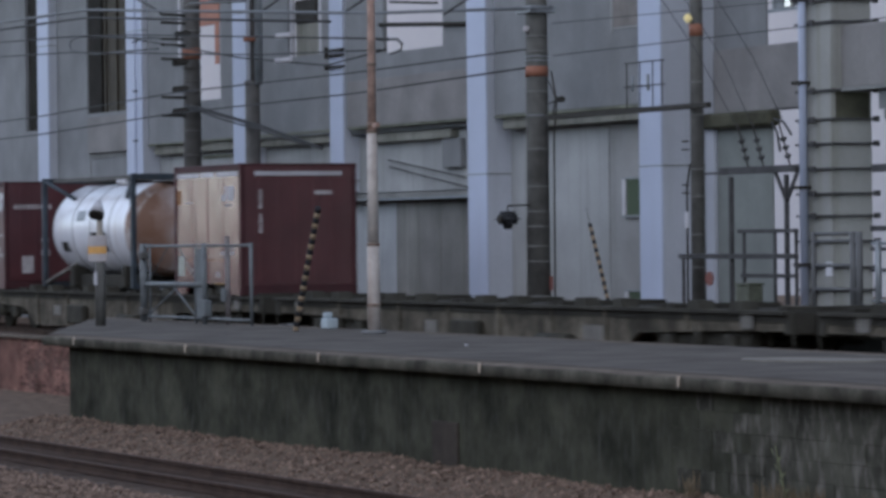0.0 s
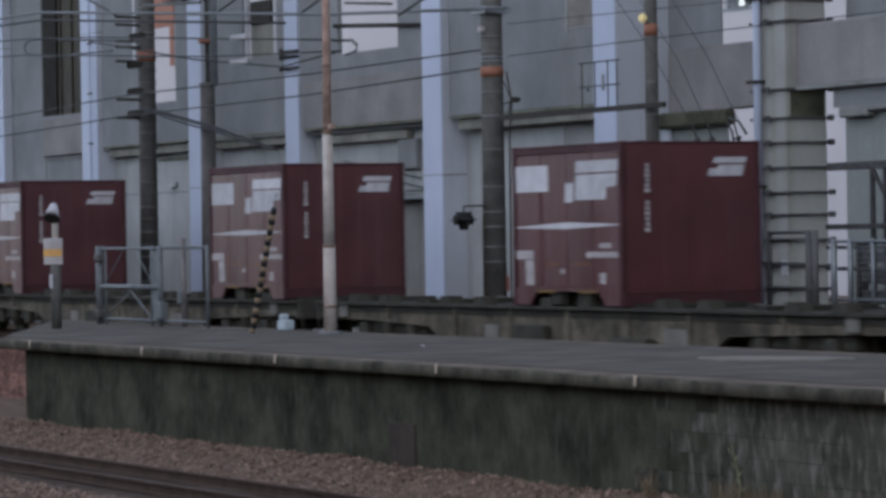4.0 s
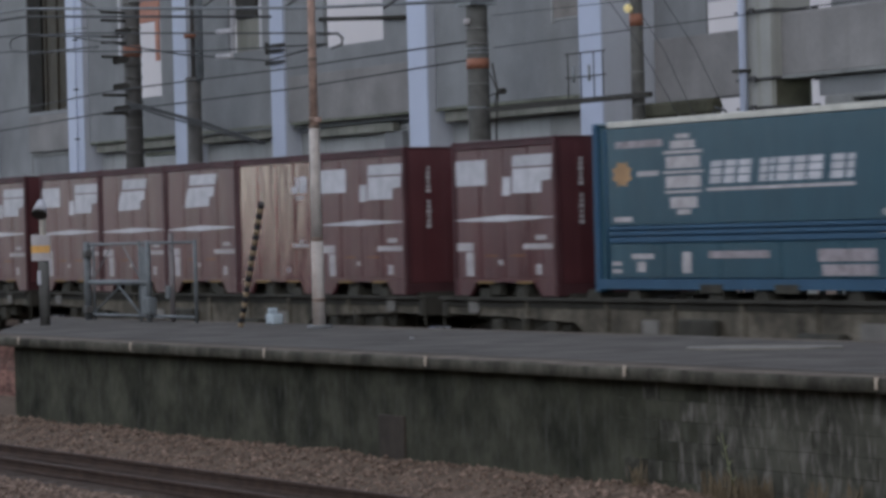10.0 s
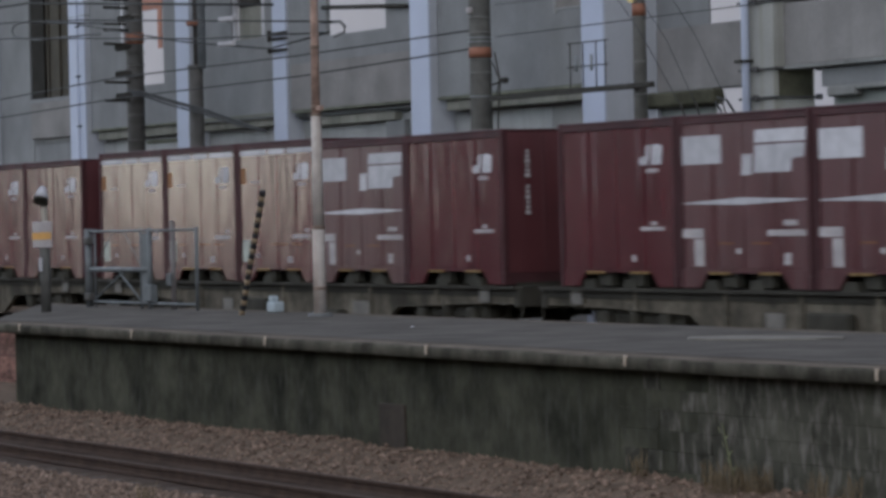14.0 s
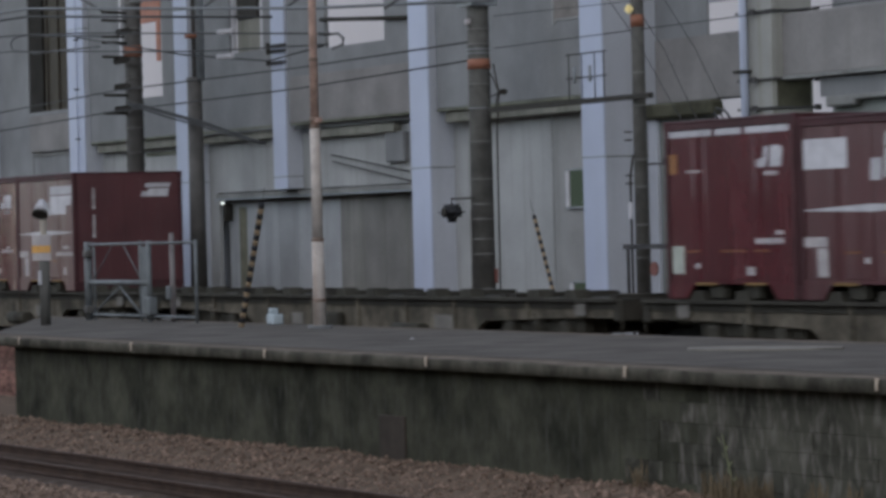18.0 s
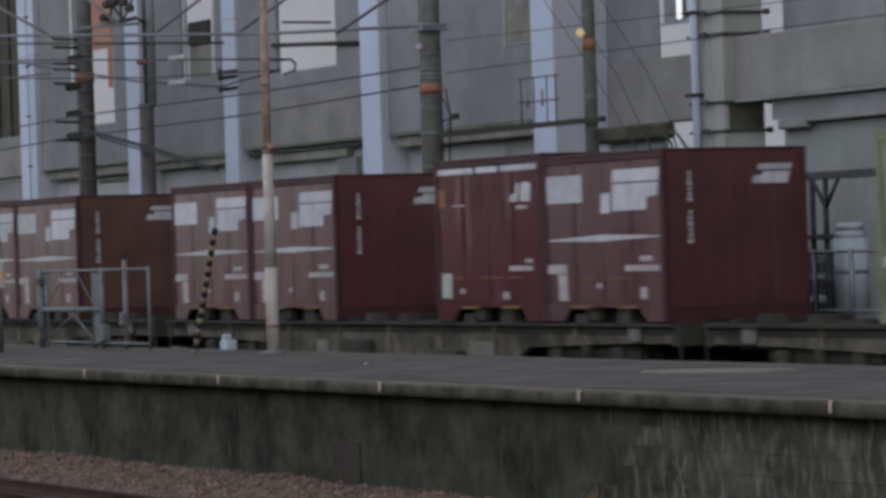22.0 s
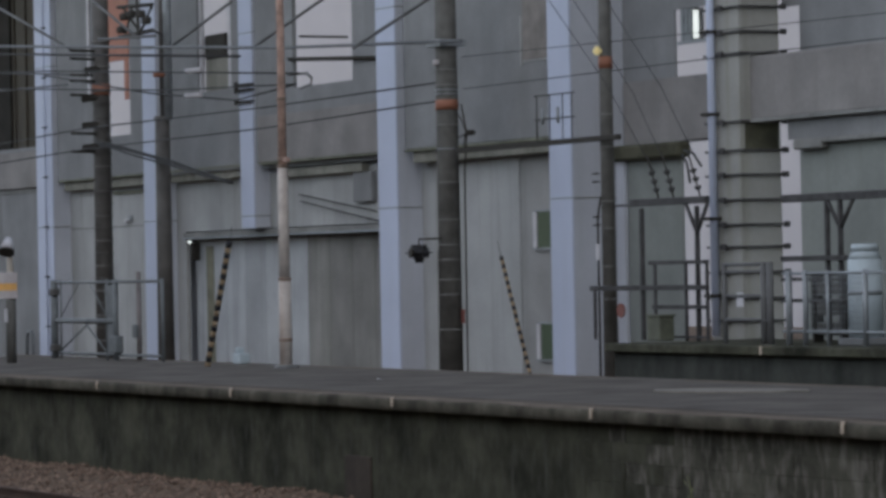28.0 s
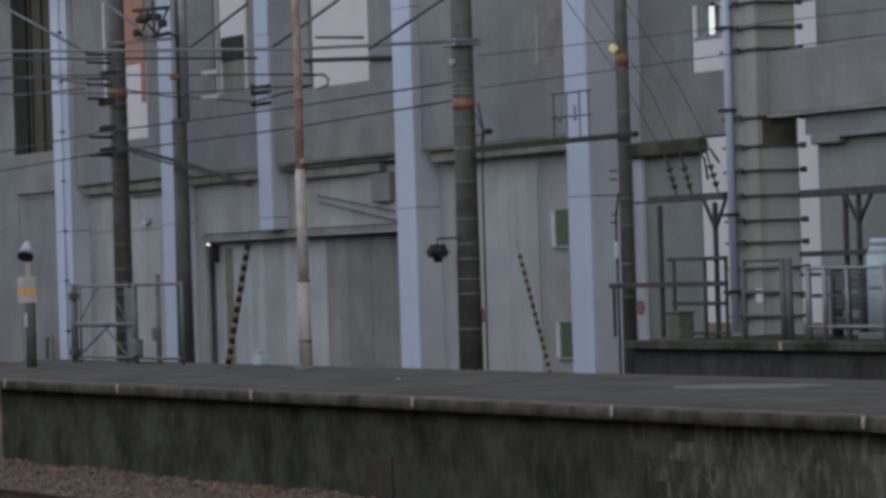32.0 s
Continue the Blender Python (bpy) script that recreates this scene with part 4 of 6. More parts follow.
wire([(-95.0, 30.6, 9.4), (-85.18, 30.6, 9.27), (-66.99, 30.6, 8.03), (-60.04, 31.30, 7.71)], 0.035, WIRE_PALE, label="pale span tube of the overhead line")
wire([(-95.0, 30.6, 9.2), (-85.2, 30.6, 9.07), (-69.26, 30.6, 7.99)], 0.03)
wire([(-95, 30.6, 8.9), (-86.12, 30.6, 8.63), (-81.47, 30.6, 8.4), (-66.17, 30.6, 7.43)], 0.02)
wire([(-95, 30.6, 8.5), (-86.16, 30.6, 8.21), (-73.36, 30.6, 7.47), (-66.33, 30.6, 7.21)], 0.018)
wire([(-105, 30.6, 6.5), (-89.06, 30.6, 6.61), (-78.64, 30.6, 6.83), (-67.97, 30.6, 6.80), (-61.11, 31.25, 6.94)], 0.018)
wire([(-105, 30.6, 6.0), (-89.1, 30.6, 6.12), (-78.88, 30.6, 6.32), (-68.01, 30.6, 6.35), (-61.13, 31.25, 6.57)], 0.018)
for a, b in (((-86.12, 30.66, 10.60), (-79.80, 30.66, 8.86)), ((-78.54, 30.66, 10.05), (-75.32, 30.66, 8.81)), ((-73.26, 30.66, 8.49), (-69.77, 30.66, 9.24)), ((-68.61, 30.66, 8.16), (-65.05, 30.66, 8.92)), ((-63.62, 30.66, 7.80), (-59.53, 30.66, 8.68)), ((-77.86, 30.66, 8.95), (-74.27, 30.66, 8.79))):
    wire([a, b], 0.036, MAST_GREY, "strut", "grey steel strut of the overhead line")
wire([(-81.63, 30.66, 8.30), (-74.55, 30.66, 7.46), (-69.62, 30.66, 7.04), (-66.46, 30.66, 7.22)], 0.022)
for k, dz in enumerate((0.0, 0.05, -0.045)):
    wire([(-79.6, 31.2, 6.55 + dz * 0.3), (-78.51, 31.2, 6.40 + dz), (-74.93, 31.2, 5.87 + dz * 1.2), (-71.15, 31.2, 5.26 + dz * 0.2)], 0.026, WIRE, "feeder_cable", "dark drooping strand of a feeder cable", 0.015 * k)
wire([(-72.32, 33.38, 5.01), (-68.22, 33.38, 4.52)], 0.018)
wire([(-72.23, 33.38, 4.85), (-68.15, 33.38, 4.305)], 0.018)
wire([(-60.37, 31.5, 6.78), (-50.78, 31.5, 6.79), (-46.13, 31.5, 6.78), (-30, 31.5, 6.7)], 0.010)
wire([(-60.4, 31.5, 7.42), (-50.93, 31.5, 7.26), (-40, 31.5, 7.1)], 0.008)
wire([(-58.0, 31.0, 10.1), (-55.78, 31.0, 8.08), (-53.87, 31.0, 6.54), (-52.17, 31.0, 4.83)], 0.007)
wire([(-57.0, 31.0, 10.0), (-54.92, 31.0, 8.07), (-52.87, 31.0, 6.28), (-51.68, 31.0, 4.81)], 0.007)
wire([(-55.6, 31.0, 9.8), (-53.58, 31.0, 7.85), (-51.88, 31.0, 6.32), (-50.81, 31.0, 5.07)], 0.007)
for z in (7.55, 7.68, 7.28):
    cl = thing("column_clamp", (-74.52, 33.04, z), "dark steel clamp round a pale column", "clamp", "clamps of a column")
    part("band", bevel(boxes((-0.49, 0.33, -0.03, 0.1, -0.03, 0.03)), 0.008), STEEL_DARK, cl)
    part("eye", tube(bmesh.new(), [(-0.42, -0.05, -0.06), (-0.42, -0.05, 0.08)], 0.05, 8), STEEL_DARK, cl)
for pts in ([(-51.18, 31.0, 5.2), (-50.86, 31.0, 5.13), (-50.6, 31.0, 4.9)], [(-51.25, 31.0, 5.13), (-51.08, 31.0, 4.97), (-50.98, 31.0, 4.62)]):
    wire(pts, 0.022, WIRE, "jumper_cable", "short dark bent cable above the steel stand")
lk = thing("pull_off_hook", (0, 0, 0), "pale bent steady tube hooked at the overhead line", "bracket")
part("tube", tube(bmesh.new(), [(-66.9, 30.7, 7.45), (-66.0, 30.7, 7.42), (-65.75, 30.7, 7.3), (-65.8, 30.7, 7.18), (-66.3, 30.7, 7.12)], 0.03), MAST_GREY, lk)
ca = thing("bracket_frame", (-76.2, 31.0, 9.35), "dark tangle of braced arms and fittings between two masts", "bracket")
for a, b, r in (((-1.2, 0, 0.35), (1.0, 0, 0.25), 0.045), ((-1.2, 0, -0.38), (1.0, 0, -0.36), 0.05), ((-0.9, 0, 0.33), (0.2, 0, -0.36), 0.03), ((1.0, 0, 0.25), (0.2, 0, -0.36), 0.03), ((-0.3, 0, 0.3), (-0.75, 0, -0.36), 0.025), ((0.0, 0, 0.5), (0.1, 0, -0.5), 0.03)):
    part("arm", tube(bmesh.new(), [a, b], r, 8), STEEL_DARK, ca)
for x, z in ((-0.8, 0.1), (-0.35, 0.12), (0.25, 0.08), (0.6, -0.1), (-1.0, -0.2)):
    part("fitting", bevel(boxes((x - 0.16, x + 0.16, -0.08, 0.08, z - 0.09, z + 0.09)), 0.04), STEEL_DARK, ca)
part("mast_tie", tube(bmesh.new(), [(1.0, 0, -0.36), (0.25, 0.5, -0.4)], 0.03, 8), STEEL_DARK, ca)
lp2 = thing("steady_loop", (0, 0, 0), "pale bent steady tube looped at the overhead line", "bracket")
part("tube", tube(bmesh.new(), [(-79.9, 30.7, 8.22), (-85.68, 30.7, 8.61), (-86.4, 30.7, 8.58), (-86.67, 30.7, 8.45), (-86.5, 30.7, 8.27), (-84.83, 30.7, 8.09), (-80.1, 30.7, 7.98)], 0.024, 8), WIRE_PALE, lp2)
part("mast_clip", tube(bmesh.new(), [(-80.0, 30.7, 8.22), (-79.87, 31.4, 8.2)], 0.03, 8), STEEL_DARK, lp2)
for x, y, z in ((-71.85, 30.6, 7.82), (-71.9, 30.6, 7.26)):
    it = thing("line_insulator", (x, y, z), "pale ribbed insulator on the overhead line", "insulator", "line insulators")
    part("core", tube(bmesh.new(), [(-0.45, 0, 0.02), (0.45, 0, 0.0)], 0.045, 10), WHITE, it)
    for k in range(6):
        part("shed", tube(bmesh.new(), [(-0.4 + 0.15 * k, 0, 0.02 - 0.003 * k), (-0.36 + 0.15 * k, 0, 0.02 - 0.003 * k)], 0.065, 10), WHITE, it)
for x, z in ((-79.4, 6.95), (-79.4, 6.4), (-79.4, 7.6), (-79.2, 8.3)):
    it = thing("mast_insulator", (x, 31.0, z), "dark insulator on the brown mast", "insulator", "mast insulators")
    part("core", tube(bmesh.new(), [(-0.45, 0, 0), (0.5, 0, 0)], 0.04, 8), STEEL_DARK, it)
    for k in range(4):
        part("shed", tube(bmesh.new(), [(-0.35 + 0.2 * k, 0, 0), (-0.31 + 0.2 * k, 0, 0)], 0.085, 10), STEEL_DARK, it)


def stripe_guard(x, y, z0, x1, z1, r, n, label):
    """A guy wire sleeved in yellow and black."""
    t = thing("guy_guard", (0, 0, 0), label, "guy wire", "striped guy wires")
    a, b = Vector((x, y, z0)), Vector((x1, y, z1))
    for k in range(n):
        part("stripe", tube(bmesh.new(), [a.lerp(b, k / n), a.lerp(b, (k + 1) / n - 0.002)], r, 10), BLACK if k % 2 else YELLOW, t)
    part("wire", tube(bmesh.new(), [b, b + (b - a) * 0.12], 0.005, 6), WIRE, t)
    return t


stripe_guard(-53.43, 22.9, TOP, -52.41, 3.73, 0.052, 24, "yellow and black striped guy wire on the platform")
stripe_guard(-55.86, 30.5, 0.945, -57.05, 3.43, 0.04, 32, "yellow and black striped guy wire behind the track")

# equipment stand on the rear platform
stand = thing("equipment_stand", (0, 0, 0), "dark steel stand with a top beam, rails and forked posts", "steel stand")
for x0, x1, z0, z1 in ((-53.0, -50.42, 4.26, 4.385), (-48.02, -30, 4.20, 4.33)):
    part("top_beam", bevel(boxes((x0, x1, 30.95, 31.05, z0, z1)), 0.01), STRAP, stand)
part("beam_tip", bevel(boxes((-53.6, -53.0, 30.97, 31.03, 4.27, 4.31)), 0.01), STRAP, stand)
for x in (-52.66, -50.78, -46.73, -46.35, -42.0, -38):
    part("post", bevel(boxes((x - 0.033, x + 0.033, 30.96, 31.04, 1.88, 4.22)), 0.008), STRAP, stand)
for x in (-50.78, -46.35, -42.0):
    for s in (-1, 1):
        part("fork", tube(bmesh.new(), [(x, 31, 3.75), (x + (0.36 if x < -50 else 0.42) * s, 31, 4.26)], 0.036), STRAP, stand)
for z, x0, x1, q in ((3.25, -52.3, -50.4, 0.035), (2.81, -54.4, -50.4, 0.045), (2.47, -52.2, -50.4, 0.035), (1.95, -52.2, -50.4, 0.02), (3.27, -48.0, -46.1, 0.045), (2.93, -48.0, -46.2, 0.03), (2.58, -48.0, -46.2, 0.03)):
    part("rail", bevel(boxes((x0, x1, 30.9, 31.0, z - q, z + q)), 0.006), STRAP, stand)
for x in (-54.3, -52.15, -51.1, -50.4):
    part("baluster", boxes((x - 0.03, x + 0.03, 30.93, 30.97, 1.88, 3.27 if x > -54 else 2.8)), STRAP, stand)
guard = thing("guard_frame", (0, 30.2, 1.88), "dull grey tube frame standing before the banded pier", "fence")
for x in (-48.63, -47.42, -47.24):
    part("post", tube(bmesh.new(), [(x, 0, 0), (x, 0, 1.34)], 0.06 if x > -48 else 0.045), MAST_GREY, guard)
for z in (1.31, 1.19, 0.79, 0.40):
    part("rail", tube(bmesh.new(), [(-48.63, 0, z), (-47.24, 0, z)], 0.03), MAST_GREY, guard)
for k, x in enumerate((-52.18, -51.66, -50.78)):
    it = thing("stand_insulator", (x, 31.0, 4.75), "dark ribbed insulator above the steel stand", "insulator", "stand insulators")
    part("rod", tube(bmesh.new(), [(-0.25, 0, 0.4), (0.15, 0, -0.43)], 0.016), STEEL_DARK, it)
    for j in range(3):
        part("disc", tube(bmesh.new(), [(-0.10 + 0.075 * j, 0, 0.10 - 0.15 * j), (-0.08 + 0.075 * j, 0, 0.05 - 0.15 * j)], 0.068, 10, 0.035), STRAP, it)
fence2 = thing("mesh_fence", (0, 0, 0), "pale grey tube fence on the rear platform", "fence")
for x, r in ((-46.68, 0.055), (-46.2, 0.045), (-45.55, 0.03), (-44.5, 0.045), (-43.2, 0.04), (-41.7, 0.04)):
    part("post", tube(bmesh.new(), [(x, 30.2, 1.88), (x, 30.2, 3.08)], r), GALV, fence2)
for z in (2.1, 3.03):
    part("rail", tube(bmesh.new(), [(-46.85, 30.2, z), (-41.7, 30.2, z)], 0.025), GALV, fence2)
bm = bmesh.new()
for k in range(19):
    x = -46.2 + 0.085 * k
    tube(bm, [(x, 30.2, 2.1), (x, 30.2, 3.03)], 0.004, 4)
for k in range(10):
    tube(bm, [(-46.2, 30.2, 2.15 + 0.09 * k), (-44.6, 30.2, 2.15 + 0.09 * k)], 0.004, 4)
part("wire_mesh", bm, GALV, fence2, "fine grey wire mesh")
cab = thing("cabinet", (-45.12, 30.62, 1.88), "pale grey-blue upright cylinder with a domed cap on the rear platform", "cabinet")
part("body", tube(bmesh.new(), [(0, 0, 0), (0, 0, 1.36)], 0.27, 24), BOX_BLUE, cab)
part("shoulder", tube(bmesh.new(), [(0, 0, 1.36), (0, 0, 1.5)], 0.27, 24, 0.2), BOX_BLUE, cab)
part("cap", tube(bmesh.new(), [(0, 0, 1.5), (0, 0, 1.6)], 0.23, 24, 0.2), BOX_BLUE, cab)
part("band", tube(bmesh.new(), [(0, 0, 0.8), (0, 0, 0.86)], 0.28, 24), GALV, cab)
part("foot", bevel(boxes((-0.36, 0.36, -0.3, 0.3, 0.0, 0.12)), 0.02), CONCRETE, cab)
rl = thing("relay_rack", (-47.2, 31.4, 1.88), "dark open rack of relays behind the tube fence", "rack")
part("frame", bevel(boxes((-0.5, -0.44, -0.1, 0.1, 0, 1.1), (0.34, 0.4, -0.1, 0.1, 0, 1.1), (-0.5, 0.4, -0.1, 0.1, 1.1, 1.16)), 0.005), STEEL_DARK, rl)
part("side_frame", bevel(boxes((0.42, 1.25, -0.1, 0.1, 0.95, 1.0), (1.2, 1.25, -0.1, 0.1, 0, 0.95)), 0.005), STEEL_DARK, rl)
for z in (0.1, 0.5):
    part("side_unit", bevel(boxes((0.5, 1.1, -0.08, 0.08, z, z + 0.3)), 0.02), BOGIE, rl)
for z in (0.12, 0.45, 0.78):
    part("relay_unit", bevel(boxes((-0.40, 0.30, -0.08, 0.08, z, z + 0.22)), 0.02), MAST_BROWN, rl)
jb = thing("junction_box", (-51.50, 30.66, 1.89), "small greenish junction box on the rear platform", "box")
part("body", bevel(boxes((-0.22, 0.22, -0.15, 0.15, 0, 0.42)), 0.02), OLIVE, jb)
part("lid", bevel(boxes((-0.24, 0.24, -0.17, 0.17, 0.42, 0.46)), 0.01), OLIVE, jb)
for x in (-49.3,):
    sg = thing("small_plate", (x, 30.92, 2.6), "small white plate on the stand rail", "sign")
    part("plate", boxes((-0.1, 0.1, -0.01, 0.01, -0.12, 0.12)), WHITE, sg)

# things on the front platform
rp = thing("rusty_pole", (-51.1, 23.3, TOP), "tall rusty pole with peeling cream paint on the platform", "pole")
part("lower_tube", tube(bmesh.new(), [(0, 0, 0), (0, 0, 1.45)], 0.108, 16, 0.1), CREAM_POLE, rp, "cream painted sleeve")
part("middle_tube", tube(bmesh.new(), [(0, 0, 1.45), (0, 0, 3.3)], 0.092, 16, 0.082), CREAM_POLE, rp)
part("upper_tube", tube(bmesh.new(), [(0, 0, 3.3), (0.015, 0, 5.0), (-0.01, 0, 8.6)], 0.072, 14, 0.056), RUST_POLE, rp, "rusty upper tube")
for z, r in ((0.46, 0.109), (1.45, 0.105), (3.3, 0.09), (3.42, 0.085), (4.4, 0.078)):
    part("collar", tube(bmesh.new(), [(0, 0, z - 0.025), (0, 0, z + 0.025)], r, 16), RUST_COLLAR, rp)
part("lug", boxes((0.08, 0.24, -0.03, 0.03, 3.36, 3.44)), RUST_POLE, rp)
part("foot", tube(bmesh.new(), [(0, 0, -0.01), (0, 0, 0.05)], 0.2, 16), CONCRETE, rp)

gate = thing("fence_gate", (0, 23.6, TOP), "grey tube fence and gate across the platform end", "fence")
for x, r in ((-62.5, 0.075), (-62.15, 0.022), (-59.75, 0.03), (-59.32, 0.05), (-57.05, 0.034)):
    part("post", tube(bmesh.new(), [(x, 0, -0.01), (x, 0, 1.5)], r, 10), GATE_STEEL, gate)
for x0, x1, z, r in ((-62.5, -57.05, 1.45, 0.026), (-62.4, -59.32, 0.72, 0.05), (-62.2, -59.35, 0.1, 0.028), (-59.3, -57.05, 0.1, 0.028)):
    part("rail", tube(bmesh.new(), [(x0, 0, z), (x1, 0, z)], r, 8), GATE_STEEL, gate)
part("brace", tube(bmesh.new(), [(-62.3, 0, 0.1), (-60.7, 0, 0.68)], 0.02, 6), GATE_STEEL, gate)
part("brace", tube(bmesh.new(), [(-59.7, 0, 0.1), (-60.9, 0, 0.68)], 0.02, 6), GATE_STEEL, gate)
part("brace", tube(bmesh.new(), [(-62.2, 0, 0.76), (-61.2, 0, 1.42)], 0.012, 6), GATE_STEEL, gate)
part("brace", tube(bmesh.new(), [(-59.7, 0, 0.76), (-60.6, 0, 1.42)], 0.012, 6), GATE_STEEL, gate)
part("latch_box", bevel(boxes((-59.4, -59.1, -0.09, 0.06, 0.13, 0.45)), 0.02), GATE_STEEL, gate, "grey latch box")
part("leaf_plate", bevel(boxes((-59.72, -59.36, -0.01, 0.01, 0.1, 1.4)), 0.004), GATE_STEEL, gate, "narrow grey plate beside the gate post")
for z in (0.12, 1.2):
    part("hinge", bevel(boxes((-62.54, -62.32, -0.1, 0.05, z, z + 0.14)), 0.02), MAST_BROWN, gate, "dark worn hinge")

sp = thing("slim_post", (-58.62, 23.78, TOP), "slim dull grey-brown post with a small box beside the gate", "post")
part("tube", tube(bmesh.new(), [(0, 0, -0.01), (0, 0, 1.6)], 0.05, 12), MAST_SLIM, sp)
part("cap", tube(bmesh.new(), [(0, 0, 1.6), (0, 0, 1.63)], 0.06, 12, 0.04), MAST_SLIM, sp)
part("switch_box", bevel(boxes((-0.09, 0.09, -0.11, -0.05, 0.42, 0.66)), 0.015), GATE_STEEL, sp, "small grey switch box")

hoop = thing("hoop_pipe", (-88.9, 32.85, 0.7), "dark bent pipe hoop beside a column", "pipe")
part("tube", tube(bmesh.new(), [(-0.26, 0, 0.1), (-0.26, 0, 0.85), (-0.16, 0, 1.02), (0.1, 0, 1.02), (0.2, 0, 0.85), (0.2, 0, 0.1)], 0.05, 10), GATE_STEEL, hoop)
part("foot", bevel(boxes((-0.4, 0.3, -0.12, 0.12, 0.0, 0.12)), 0.01), CONCRETE_DARK, hoop)

sp = thing("sign_post", (-59.45, 21.6, TOP), "post with a horn lamp and a white board striped orange", "sign")
part("post", tube(bmesh.new(), [(0, 0, -0.01), (0, 0, 1.2)], 0.095, 12), MAST_WORN, sp)
part("upper_post", tube(bmesh.new(), [(0, 0, 1.2), (0, 0, 2.1)], 0.06, 12), mat("cream_tube", (0.36, 0.32, 0.27), 0.8), sp)
bd = part("board", bevel(boxes((-0.20, 0.20, -0.10, -0.07, 1.18, 1.66)), 0.01), OFF_WHITE, sp, "white board")
bd.rotation_euler = (0, 0, radians(40))
st = part("orange_stripe", boxes((-0.195, 0.195, -0.106, -0.101, 1.33, 1.46)), mat("orange_stripe_paint", (0.60, 0.33, 0.10), 0.6), sp, "orange stripe")
st.rotation_euler = (0, 0, radians(40))
part("lower_plate", boxes((-0.02, 0.10, -0.12, -0.09, 0.75, 1.0)), WHITE, sp)
part("lamp_hood", tube(bmesh.new(), [(0.12, -0.1, 2.06), (0.07, -0.06, 2.17), (0.02, -0.02, 2.28)], 0.15, 16, 0.06), WHITE, sp, "pale cone hood")
part("lens", tube(bmesh.new(), [(0.11, -0.09, 2.075), (0.14, -0.115, 2.015)], 0.13, 16, 0.145), STEEL_DARK, sp)
bx = thing("relay_box", (-54.35, 23.95, TOP), "small pale blue box on the platform edge", "box")
part("body", bevel(boxes((-0.15, 0.16, -0.12, 0.08, 0, 0.18)), 0.02), BOX_BLUE, bx)
part("lid", bevel(boxes((-0.12, 0.0, -0.10, 0.05, 0.18, 0.28)), 0.02), BOX_BLUE, bx)
rm = thing("platform_mast", (-30.82, 21.6, TOP), "grey steel mast on a concrete foot at the platform", "mast")
part("pole", tube(bmesh.new(), [(0, 0, 0.2), (0, 0, 9)], 0.115, 16), MAST_GREY, rm)
part("foot", bevel(boxes((-0.13, 0.5, -0.2, 0.25, 0, 0.25)), 0.05, 2), CONCRETE, rm)
cn = thing("pale_chip", (-44.2, 21.6, TOP), "small pale chip lying on the asphalt", "debris")
part("chip", bevel(boxes((-0.03, 0.03, -0.02, 0.02, 0.003, 0.02)), 0.006), WHITE, cn)


# ---- the freight train ----
STEM = mat("pale_green_stem", (0.16, 0.17, 0.09), 0.8, var=0.2, scale=6)
OCHRE_EDGE = mat("worn_ochre_edge", (0.20, 0.125, 0.045), 0.8, var=0.5, scale=7)
OCHRE = mat("ochre_line_paint", (0.24, 0.11, 0.04), 0.7)
PLATE = mat("pale_green_plate", (0.36, 0.38, 0.33), 0.7)
BASE = 2.14                                # underside of the containers
MOVING = []                                # (thing, place along the train, height, offset across)


